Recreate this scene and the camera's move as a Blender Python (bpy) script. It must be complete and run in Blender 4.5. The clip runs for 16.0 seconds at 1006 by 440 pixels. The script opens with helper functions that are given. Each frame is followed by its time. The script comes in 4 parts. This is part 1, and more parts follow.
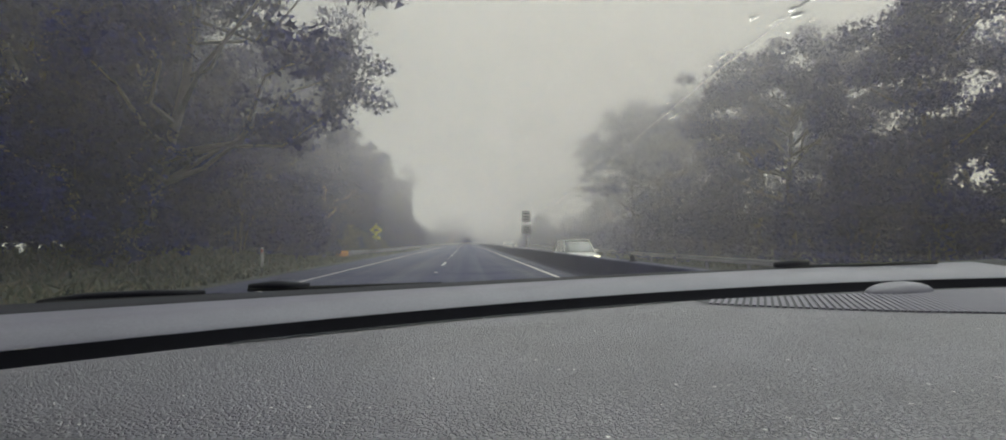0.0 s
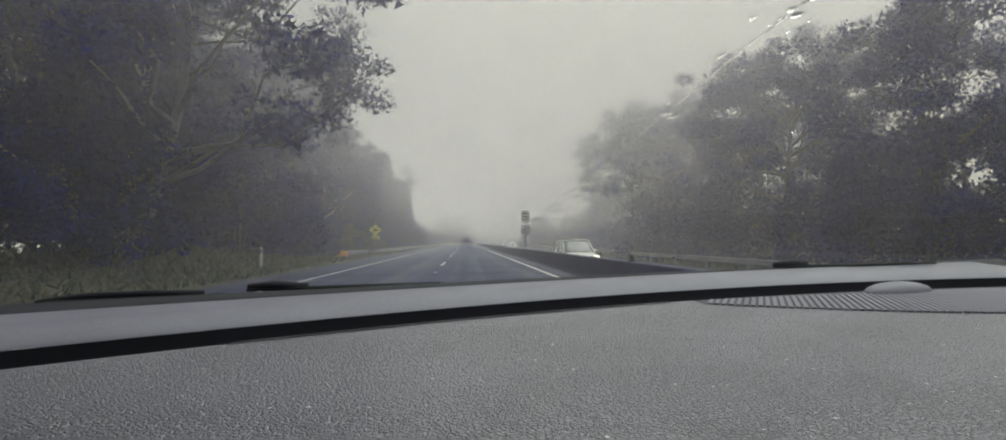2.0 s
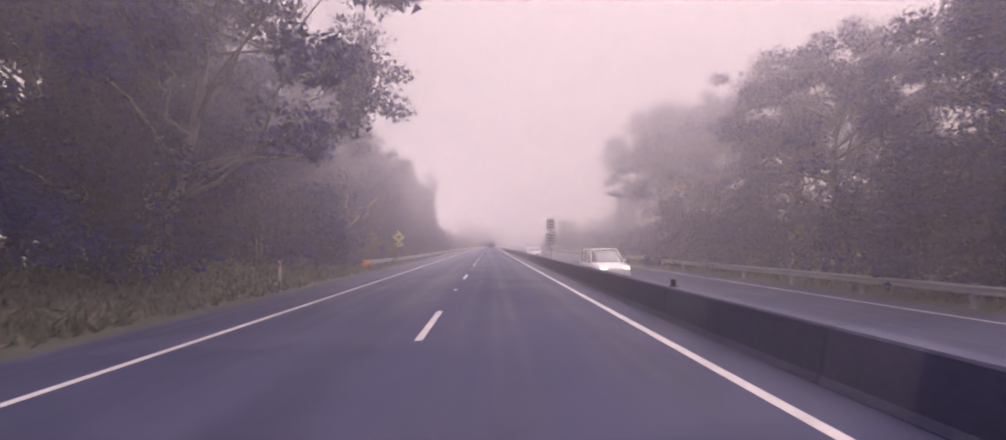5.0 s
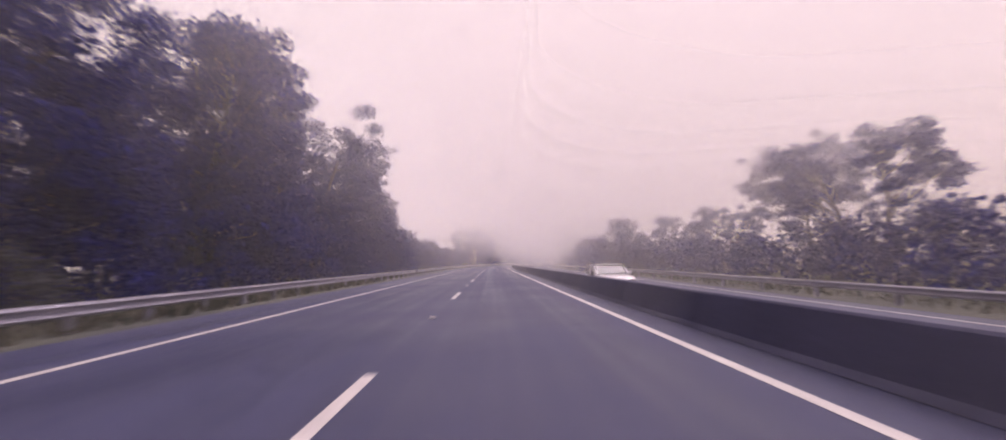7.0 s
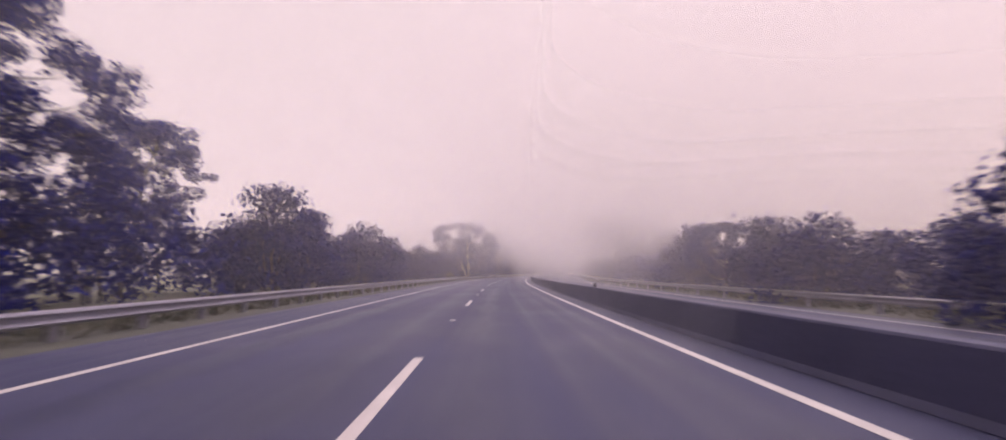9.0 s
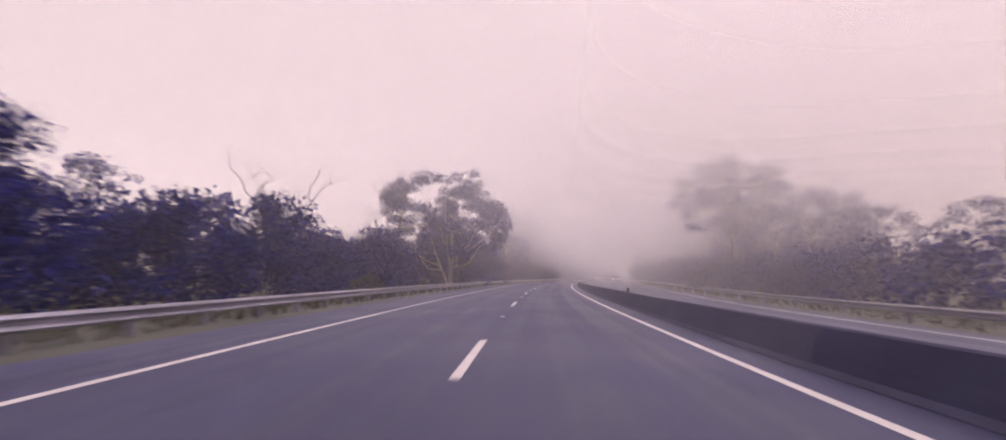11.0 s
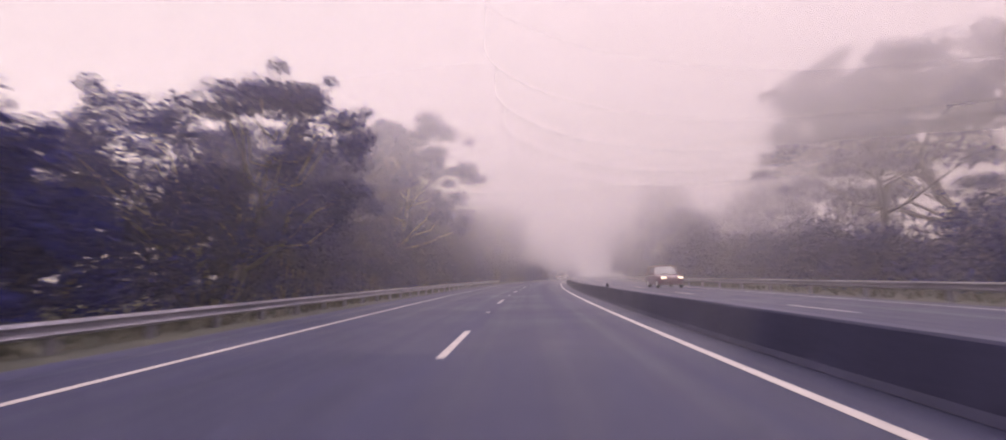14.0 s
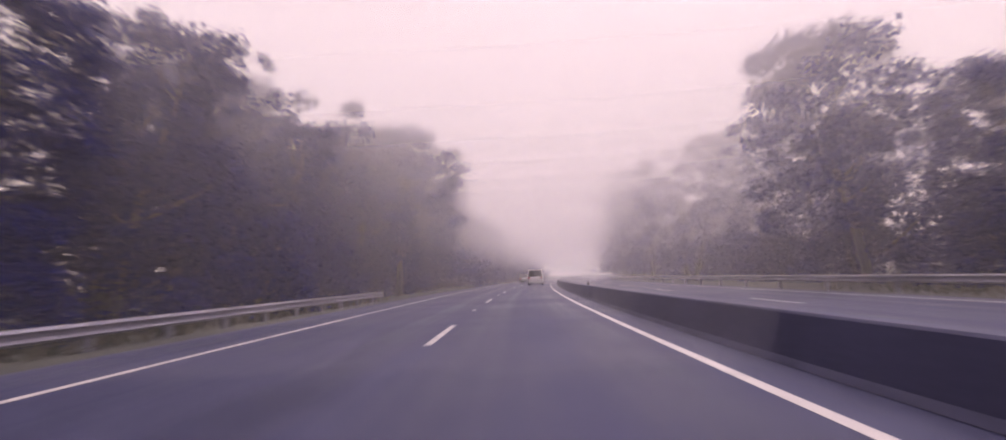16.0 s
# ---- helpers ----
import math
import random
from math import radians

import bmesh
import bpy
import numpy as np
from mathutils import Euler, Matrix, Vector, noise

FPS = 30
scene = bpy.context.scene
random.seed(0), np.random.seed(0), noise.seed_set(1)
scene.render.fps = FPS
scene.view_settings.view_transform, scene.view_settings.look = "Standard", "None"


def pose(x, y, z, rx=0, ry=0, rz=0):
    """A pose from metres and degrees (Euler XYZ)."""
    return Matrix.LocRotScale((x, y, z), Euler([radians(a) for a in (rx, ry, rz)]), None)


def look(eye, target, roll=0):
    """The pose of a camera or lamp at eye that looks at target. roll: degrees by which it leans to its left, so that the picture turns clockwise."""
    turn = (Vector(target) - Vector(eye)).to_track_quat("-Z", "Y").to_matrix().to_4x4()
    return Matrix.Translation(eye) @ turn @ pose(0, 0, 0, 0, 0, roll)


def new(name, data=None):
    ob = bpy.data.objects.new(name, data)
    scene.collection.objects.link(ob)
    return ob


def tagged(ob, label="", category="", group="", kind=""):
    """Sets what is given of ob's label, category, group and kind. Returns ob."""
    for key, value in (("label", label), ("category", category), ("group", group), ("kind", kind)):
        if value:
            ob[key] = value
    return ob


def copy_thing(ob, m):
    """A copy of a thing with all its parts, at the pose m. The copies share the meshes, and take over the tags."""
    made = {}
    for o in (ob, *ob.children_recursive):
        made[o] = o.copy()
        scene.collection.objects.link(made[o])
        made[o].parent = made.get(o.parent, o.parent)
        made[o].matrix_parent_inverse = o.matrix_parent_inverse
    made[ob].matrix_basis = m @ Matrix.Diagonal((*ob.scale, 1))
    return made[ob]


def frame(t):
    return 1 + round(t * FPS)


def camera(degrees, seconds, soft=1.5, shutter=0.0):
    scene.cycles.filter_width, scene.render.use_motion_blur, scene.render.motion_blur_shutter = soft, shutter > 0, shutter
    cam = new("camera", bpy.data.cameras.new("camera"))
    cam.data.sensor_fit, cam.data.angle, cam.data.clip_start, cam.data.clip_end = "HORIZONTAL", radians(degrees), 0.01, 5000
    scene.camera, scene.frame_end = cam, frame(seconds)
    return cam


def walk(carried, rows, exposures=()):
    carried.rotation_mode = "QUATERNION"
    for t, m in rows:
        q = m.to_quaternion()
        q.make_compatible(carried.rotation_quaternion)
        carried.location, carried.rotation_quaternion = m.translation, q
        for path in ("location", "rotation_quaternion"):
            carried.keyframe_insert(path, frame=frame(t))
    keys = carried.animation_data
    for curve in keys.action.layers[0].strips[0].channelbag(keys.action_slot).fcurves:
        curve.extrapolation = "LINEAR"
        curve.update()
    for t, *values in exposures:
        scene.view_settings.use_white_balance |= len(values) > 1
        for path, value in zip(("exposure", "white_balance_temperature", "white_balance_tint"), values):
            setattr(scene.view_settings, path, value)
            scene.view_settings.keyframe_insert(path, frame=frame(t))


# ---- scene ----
# ---------------------------------------------------------------- road line
# s: metres along the road, lat: metres to the right of the broken line.
S0, S1 = -260.0, 560.0


def bend(s):
    """Curvature of the road to the right, 1/m."""
    return 0.0017 * min(max((s - 55.0) / 60.0, 0.0), 1.0)


_line = []
_x, _y, _a = 0.0, S0, 0.0
for _i in range(int(S1 - S0) + 1):
    _line.append((_x, _y, _a))
    _a -= bend(S0 + _i)
    _x, _y = _x - math.sin(_a), _y + math.cos(_a)


def at(s, lat, z=0.0):
    """The place at s along the road and lat to its side."""
    k = min(max(s - S0, 0.0), len(_line) - 1.001)
    i = int(k)
    u = k - i
    x, y, a = (_line[i][j] * (1 - u) + _line[i + 1][j] * u for j in range(3))
    return Vector((x + lat * math.cos(a), y + lat * math.sin(a), z))


def heading(s):
    return math.degrees(_line[int(min(max(s - S0, 0.0), len(_line) - 1))][2])


def on_road(s, lat, z=0.0, turn=0.0, size=1.0):
    """The pose of a thing on the road, facing along it."""
    return Matrix.Translation(at(s, lat, z)) @ pose(0, 0, 0, 0, 0, heading(s) + turn) @ Matrix.Diagonal((size, size, size, 1))


# ---------------------------------------------------------------- camera
LENS = 95.3
CAR_S = -25.3          # the car in which the walk begins
cam = camera(LENS, 16.0, soft=1.8, shutter=0.35)
# t, s, lateral, height, yaw against the road, pitch, roll
PATH = [
    (0.0, CAR_S, 1.00, 1.02, -4.66, 2.59, 1.0),
    (0.5, CAR_S, 1.00, 1.02, -4.66, 2.63, 1.0),
    (1.0, CAR_S, 1.00, 1.02, -4.75, 2.68, 1.0),
    (1.5, CAR_S, 1.00, 1.02, -4.75, 2.59, 1.0),
    (2.0, CAR_S, 1.00, 1.02, -4.75, 2.59, 1.0),
    (2.5, CAR_S, 1.00, 1.02, -4.75, 2.59, 1.0),
    (3.0, CAR_S, 1.00, 1.02, -3.87, 1.85, 1.1),
    (3.5, CAR_S, 1.00, 1.02, -3.69, 1.54, 1.1),
    (4.0, CAR_S, 1.00, 1.02, -3.51, 1.45, 1.1),
    (4.2, CAR_S, 1.00, 1.03, -3.34, 1.45, 1.1),
    (4.5, CAR_S + 0.02, 1.00, 1.17, -2.8, 1.9, 1.2),
    (4.8, CAR_S + 0.25, 1.05, 1.38, -2.1, 2.6, 1.3),
    (5.1, CAR_S + 1.60, 1.10, 1.40, -1.5, 3.2, 1.3),
    (5.4, CAR_S + 5.60, 1.18, 1.26, -1.0, 3.7, 1.4),
    (5.7, CAR_S + 11.4, 1.27, 1.12, -0.6, 4.1, 1.4),
    (6.0, CAR_S + 18.2, 1.32, 1.05, -0.4, 4.4, 1.5),
    (6.3, 0.0, 1.34, 1.035, -0.4, 4.5, 1.5),
    (6.5, 4.75, 1.33, 1.035, -0.5, 4.57, 1.47),
    (7.0, 17.0, 1.18, 1.045, -1.3, 5.25, 1.15),
    (7.5, 28.7, 1.09, 1.055, -1.6, 6.15, 0.9),
    (8.0, 40.4, 1.10, 1.05, -1.5, 6.3, 0.9),
    (8.5, 52.0, 1.04, 1.047, -1.55, 6.49, 0.7),
    (9.0, 63.6, 0.95, 1.055, -1.05, 6.57, 0.2),
    (9.5, 75.0, 0.88, 1.06, -0.1, 6.65, -0.1),
    (10.5, 97.9, 0.80, 1.08, 2.2, 6.9, -0.5),
    (11.5, 121.2, 0.78, 1.085, 3.15, 7.05, -0.7),
    (12.0, 132.9, 0.86, 1.075, 2.9, 6.95, -0.2),
    (12.5, 144.7, 0.97, 1.067, 2.56, 6.82, 0.3),
    (13.0, 156.6, 1.01, 1.06, 2.3, 6.87, 0.6),
    (13.5, 168.6, 1.04, 1.053, 2.06, 6.94, 0.81),
    (14.0, 180.4, 1.07, 1.045, 1.82, 7.03, 1.0),
    (14.5, 192.1, 1.12, 1.036, 1.63, 7.08, 1.3),
    (15.0, 203.9, 1.23, 1.025, 1.5, 7.09, 1.7),
    (15.5, 215.6, 1.34, 1.015, 1.38, 7.1, 2.0),
    (16.0, 227.2, 1.38, 1.005, 0.9, 7.18, 2.05),
]
EXPOSURES = [(0.0, 0.10, 6220, -15), (2.2, 0.15, 6220, -15), (2.9, 0.50, 6520, 27), (4.3, 0.52, 6520, 27), (6.2, 0.30, 6520, 27), (7.5, 0.16, 6520, 27), (9.0, 0.04, 6520, 27), (12.0, -0.02, 6520, 26), (14.0, 0.13, 6520, 27), (16.0, 0.26, 6520, 27)]
walk(cam, [(t, Matrix.Translation(at(s, lat, h)) @ pose(0, 0, 0, 90 + pitch, roll, heading(s) + yaw))
           for t, s, lat, h, yaw, pitch, roll in PATH], EXPOSURES)

# ---------------------------------------------------------------- light
SUN_UP, SUN_ROUND = 52.0, 38.0
world = bpy.data.worlds.new("overcast_sky")
scene.world = world
world.use_nodes = True
wn, wl = world.node_tree.nodes, world.node_tree.links
wn.clear()
sky = wn.new("ShaderNodeTexSky")
sky.sky_type = "NISHITA"
sky.sun_disc = False
sky.sun_elevation, sky.sun_rotation = radians(SUN_UP), radians(SUN_ROUND)
sky.dust_density = 8.0
grey = wn.new("ShaderNodeHueSaturation")
grey.inputs["Saturation"].default_value = 0.0
back_a, back_b, both, wout = wn.new("ShaderNodeBackground"), wn.new("ShaderNodeBackground"), wn.new("ShaderNodeAddShader"), wn.new("ShaderNodeOutputWorld")
back_a.inputs["Strength"].default_value = 0.02
back_b.inputs["Color"].default_value = (1.0, 0.875, 0.84, 1)
back_b.inputs["Strength"].default_value = 0.74
wl.new(sky.outputs[0], grey.inputs["Color"])
wl.new(grey.outputs[0], back_a.inputs["Color"])
wl.new(back_a.outputs[0], both.inputs[0])
wl.new(back_b.outputs[0], both.inputs[1])
wl.new(both.outputs[0], wout.inputs["Surface"])

sun = new("sun", bpy.data.lights.new("sun", "SUN"))
sun.data.energy, sun.data.angle, sun.data.color = 3.9, radians(60), (1.0, 0.90, 0.89)
sun.matrix_world = look((0, 0, 100), (-100 * math.sin(radians(SUN_ROUND)), -100 * math.cos(radians(SUN_ROUND)), 100 - 100 * math.tan(radians(SUN_UP))))

scene.cycles.transparent_max_bounces = 96
scene.cycles.max_bounces, scene.cycles.diffuse_bounces = 24, 12


# ---------------------------------------------------------------- materials
def material(name):
    m = bpy.data.materials.new(name)
    m.use_nodes = True
    n, l = m.node_tree.nodes, m.node_tree.links
    return m, n, l, n["Principled BSDF"]


def surface(name, dark, light, rough=0.6, metal=0.0, fine=40.0, coarse=1.5, bump=0.3, depth=0.004, spread=0.08, coords="Object"):
    """A surface that varies between two colours at two scales, with a fine relief."""
    m, n, l, b = material(name)
    tc = n.new("ShaderNodeTexCoord")
    big, small, mix, ramp = n.new("ShaderNodeTexNoise"), n.new("ShaderNodeTexNoise"), n.new("ShaderNodeMix"), n.new("ShaderNodeValToRGB")
    info, add = n.new("ShaderNodeObjectInfo"), n.new("ShaderNodeMath")
    big.inputs["Scale"].default_value, small.inputs["Scale"].default_value = coarse, fine
    big.inputs["Detail"].default_value, small.inputs["Detail"].default_value = 4, 5
    for t in (big, small):
        l.new(tc.outputs[coords], t.inputs["Vector"])
    mix.inputs[0].default_value = 0.5
    l.new(big.outputs[0], mix.inputs[2])
    l.new(small.outputs[0], mix.inputs[3])
    add.operation = "MULTIPLY_ADD"
    l.new(info.outputs["Random"], add.inputs[0])
    add.inputs[1].default_value = spread
    l.new(mix.outputs[0], add.inputs[2])
    ramp.color_ramp.elements[0].position, ramp.color_ramp.elements[1].position = 0.32, 0.72
    ramp.color_ramp.elements[0].color, ramp.color_ramp.elements[1].color = (*dark, 1), (*light, 1)
    l.new(add.outputs[0], ramp.inputs[0])
    l.new(ramp.outputs[0], b.inputs["Base Color"])
    b.inputs["Roughness"].default_value, b.inputs["Metallic"].default_value = rough, metal
    if bump:
        bu = n.new("ShaderNodeBump")
        bu.inputs["Strength"].default_value, bu.inputs["Distance"].default_value = bump, depth
        l.new(small.outputs[0], bu.inputs["Height"])
        l.new(bu.outputs[0], b.inputs["Normal"])
    return m


def leaf_material(name, dark, light):
    m, n, l, b = material(name)
    geo, ramp, tr, mix, out = n.new("ShaderNodeNewGeometry"), n.new("ShaderNodeValToRGB"), n.new("ShaderNodeBsdfTranslucent"), n.new("ShaderNodeMixShader"), n["Material Output"]
    ramp.color_ramp.elements[0].color, ramp.color_ramp.elements[1].color = (*dark, 1), (*light, 1)
    l.new(geo.outputs["Random Per Island"], ramp.inputs[0])
    l.new(ramp.outputs[0], b.inputs["Base Color"])
    l.new(ramp.outputs[0], tr.inputs["Color"])
    b.inputs["Roughness"].default_value = 0.6
    b.inputs["Specular IOR Level"].default_value = 0.05
    mix.inputs[0].default_value = 0.18
    l.new(b.outputs[0], mix.inputs[1])
    l.new(tr.outputs[0], mix.inputs[2])
    l.new(mix.outputs[0], out.inputs["Surface"])
    return m


def lamp_material(name, colour, strength):
    m, n, l, b = material(name)
    b.inputs["Base Color"].default_value = (*colour, 1)
    b.inputs["Emission Color"].default_value = (*colour, 1)
    b.inputs["Emission Strength"].default_value = strength
    return m


def asphalt_material():
    """Wet chip seal: darker, smoother wheel tracks run along the lanes."""
    m, n, l, b = material("wet_asphalt")
    tc, uv, sep = n.new("ShaderNodeTexCoord"), n.new("ShaderNodeUVMap"), n.new("ShaderNodeSeparateXYZ")
    fine, big, streak = n.new("ShaderNodeTexNoise"), n.new("ShaderNodeTexNoise"), n.new("ShaderNodeTexNoise")
    fine.inputs["Scale"].default_value, big.inputs["Scale"].default_value, streak.inputs["Scale"].default_value = 90, 0.35, 1.0
    stretch = n.new("ShaderNodeMapping")
    stretch.inputs["Scale"].default_value = (1.6, 0.02, 1)
    l.new(tc.outputs["Object"], fine.inputs["Vector"])
    l.new(tc.outputs["Object"], big.inputs["Vector"])
    l.new(uv.outputs[0], stretch.inputs[0])
    l.new(stretch.outputs[0], streak.inputs["Vector"])
    l.new(uv.outputs[0], sep.inputs[0])
    wave = n.new("ShaderNodeMath")
    wave.operation = "MULTIPLY"
    wave.inputs[1].default_value = 2 * math.pi / 1.75
    l.new(sep.outputs[0], wave.inputs[0])
    cos = n.new("ShaderNodeMath")
    cos.operation = "COSINE"
    l.new(wave.outputs[0], cos.inputs[0])
    total = n.new("ShaderNodeMath")
    total.operation = "MULTIPLY_ADD"
    l.new(cos.outputs[0], total.inputs[0])
    total.inputs[1].default_value = 0.07
    l.new(streak.outputs[0], total.inputs[2])
    mix = n.new("ShaderNodeMix")
    mix.inputs[0].default_value = 0.4
    l.new(total.outputs[0], mix.inputs[2])
    l.new(big.outputs[0], mix.inputs[3])
    mix2 = n.new("ShaderNodeMix")
    mix2.inputs[0].default_value = 0.3
    l.new(mix.outputs[0], mix2.inputs[2])
    l.new(fine.outputs[0], mix2.inputs[3])
    ramp = n.new("ShaderNodeValToRGB")
    ramp.color_ramp.elements[0].position, ramp.color_ramp.elements[1].position = 0.34, 0.68
    ramp.color_ramp.elements[0].color, ramp.color_ramp.elements[1].color = (0.026, 0.029, 0.070, 1), (0.056, 0.059, 0.122, 1)
    l.new(mix2.outputs[0], ramp.inputs[0])
    l.new(ramp.outputs[0], b.inputs["Base Color"])
    rr = n.new("ShaderNodeMapRange")
    rr.inputs["From Min"].default_value, rr.inputs["From Max"].default_value = 0.35, 0.65
    rr.inputs["To Min"].default_value, rr.inputs["To Max"].default_value = 0.5, 0.75
    l.new(mix.outputs[0], rr.inputs[0])
    l.new(rr.outputs[0], b.inputs["Roughness"])
    b.inputs["Specular IOR Level"].default_value = 0.3
    bu = n.new("ShaderNodeBump")
    bu.inputs["Strength"].default_value, bu.inputs["Distance"].default_value = 0.5, 0.006
    l.new(fine.outputs[0], bu.inputs["Height"])
    l.new(bu.outputs[0], b.inputs["Normal"])
    return m


def mist_material(share, beside=0.60, beyond=1.7):
    """A thin sheet of fog droplets: most light goes straight through, the rest is scattered. beside: how thick it lies on the near side of the road."""
    m, n, l, b = material("fog")
    n.remove(b)
    through_it, front, behind, scatter, mix, out = (n.new("ShaderNodeBsdfTransparent"), n.new("ShaderNodeBsdfDiffuse"), n.new("ShaderNodeBsdfTranslucent"),
                                                    n.new("ShaderNodeMixShader"), n.new("ShaderNodeMixShader"), n["Material Output"])
    for s in (front, behind):
        s.inputs["Color"].default_value = (0.998, 0.968, 0.955, 1)
    tc, tex, rng = n.new("ShaderNodeTexCoord"), n.new("ShaderNodeTexNoise"), n.new("ShaderNodeMapRange")
    tex.inputs["Scale"].default_value, tex.inputs["Detail"].default_value = 0.014, 0
    rng.inputs["From Min"].default_value, rng.inputs["From Max"].default_value = 0.3, 0.7
    rng.inputs["To Min"].default_value, rng.inputs["To Max"].default_value = share * 0.8, share * 1.2
    l.new(tc.outputs["Object"], tex.inputs["Vector"])
    l.new(tex.outputs[0], rng.inputs[0])
    # the sheets thin out towards the clear air of the lane and towards their tops
    gap, near, sep, top, m1, m2 = (n.new("ShaderNodeVectorMath"), n.new("ShaderNodeMapRange"), n.new("ShaderNodeSeparateXYZ"), n.new("ShaderNodeMapRange"),
                                   n.new("ShaderNodeMath"), n.new("ShaderNodeMath"))
    gap.operation = "DISTANCE"
    gap.inputs[1].default_value = (1.1, 0, 1.08)
    l.new(tc.outputs["Object"], gap.inputs[0])
    near.inputs["From Min"].default_value, near.inputs["From Max"].default_value = 0.45, 1.5
    l.new(gap.outputs["Value"], near.inputs[0])
    l.new(tc.outputs["Object"], sep.inputs[0])
    top.inputs["From Min"].default_value, top.inputs["From Max"].default_value = 44.0, 20.0
    l.new(sep.outputs[2], top.inputs[0])
    # the cloud lies low: thicker among the crowns than over the road
    low, m3 = n.new("ShaderNodeMapRange"), n.new("ShaderNodeMath")
    low.inputs["From Min"].default_value, low.inputs["From Max"].default_value = 0.5, 15.0
    low.inputs["To Min"].default_value, low.inputs["To Max"].default_value = 0.36, 2.2
    l.new(sep.outputs[2], low.inputs[0])
    m1.operation = m2.operation = m3.operation = "MULTIPLY"
    l.new(rng.outputs[0], m1.inputs[0])
    l.new(near.outputs[0], m1.inputs[1])
    l.new(m1.outputs[0], m2.inputs[0])
    l.new(top.outputs[0], m2.inputs[1])
    l.new(m2.outputs[0], m3.inputs[0])
    l.new(low.outputs[0], m3.inputs[1])
    side, m4 = n.new("ShaderNodeMapRange"), n.new("ShaderNodeMath")
    side.inputs["From Min"].default_value, side.inputs["From Max"].default_value = -14.0, 16.0
    side.inputs["To Min"].default_value, side.inputs["To Max"].default_value = beside, beyond
    l.new(sep.outputs[0], side.inputs[0])
    m4.operation = "MULTIPLY"
    l.new(m3.outputs[0], m4.inputs[0])
    l.new(side.outputs[0], m4.inputs[1])
    for soft in (rng, near, top, low, side):
        soft.interpolation_type = "SMOOTHSTEP"
    rng = m4
    l.new(front.outputs[0], scatter.inputs[1])
    l.new(behind.outputs[0], scatter.inputs[2])
    scatter.inputs[0].default_value = 0.5
    l.new(rng.outputs[0], mix.inputs[0])
    l.new(through_it.outputs[0], mix.inputs[1])
    l.new(scatter.outputs[0], mix.inputs[2])
    l.new(mix.outputs[0], out.inputs["Surface"])
    return m


ASPHALT = asphalt_material()
PAINT = surface("road_paint", (0.36, 0.33, 0.33), (0.64, 0.60, 0.59), 0.55, fine=25, coarse=2.0, bump=0.3)
GRASS_GROUND = surface("wet_grass_ground", (0.035, 0.04, 0.040), (0.10, 0.10, 0.070), 0.9, fine=12, coarse=0.25, bump=0.8, depth=0.05)
STEEL = surface("galvanised_steel", (0.14, 0.135, 0.18), (0.30, 0.29, 0.35), 0.42, 0.6, fine=14, coarse=0.8, bump=0.05)
CONCRETE = surface("wet_dark_concrete", (0.020, 0.022, 0.060), (0.056, 0.058, 0.125), 0.7, fine=18, coarse=0.7, bump=0.3)
BARK_PALE = surface("pale_gum_bark", (0.10, 0.085, 0.10), (0.28, 0.24, 0.26), 0.8, fine=6, coarse=0.7, bump=0.5, depth=0.02)
BARK_DARK = surface("dark_wet_bark", (0.020, 0.020, 0.042), (0.066, 0.062, 0.10), 0.85, fine=8, coarse=0.8, bump=0.6, depth=0.03)
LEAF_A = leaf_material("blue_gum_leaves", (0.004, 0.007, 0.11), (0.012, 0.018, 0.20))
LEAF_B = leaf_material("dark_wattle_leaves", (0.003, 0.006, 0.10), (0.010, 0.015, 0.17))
SHRUB = leaf_material("grey_green_shrub_leaves", (0.030, 0.036, 0.050), (0.085, 0.085, 0.095))
GRASS = leaf_material("grass_blades", (0.055, 0.064, 0.05), (0.17, 0.16, 0.12))
MIST = mist_material(0.112, 0.58, 1.45)
EARLY_MIST = mist_material(0.088, 1.05, 1.5)
LATE_MIST = mist_material(0.104, 0.95, 1.7)
DEEP_MIST = mist_material(0.14, 1.1, 1.1)


# ---------------------------------------------------------------- mesh helpers
def link(name, bm, mat, parent=None, label="", smooth=False):
    me = bpy.data.meshes.new(name)
    bm.to_mesh(me)
    bm.free()
    for m in (mat if isinstance(mat, (list, tuple)) else [mat]):
        me.materials.append(m)
    if smooth:
        me.shade_smooth()
    ob = new(name, me)
    ob.parent = parent
    if label:
        ob["label"] = label
    return ob


def part(name, bm, mat, parent, label="", smooth=False):
    return link(name, bm, mat, parent, label, smooth)


def quads(name, verts, faces, mat, parent=None, smooth=False):
    me = bpy.data.meshes.new(name)
    me.from_pydata([tuple(v) for v in verts], [], faces)
    me.materials.append(mat)
    if smooth:
        me.shade_smooth()
    ob = new(name, me)
    ob.parent = parent
    return ob


def box(bm, x0, x1, y0, y1, z0, z1, bevel=0.0):
    r = bmesh.ops.create_cube(bm, size=1.0, matrix=Matrix.Translation(((x0 + x1) / 2, (y0 + y1) / 2, (z0 + z1) / 2)) @ Matrix.Diagonal((x1 - x0, y1 - y0, z1 - z0, 1)))
    if bevel:
        edges = {e for v in r["verts"] for e in v.link_edges}
        bmesh.ops.bevel(bm, geom=list(edges), offset=bevel, segments=2, affect="EDGES", profile=0.5)


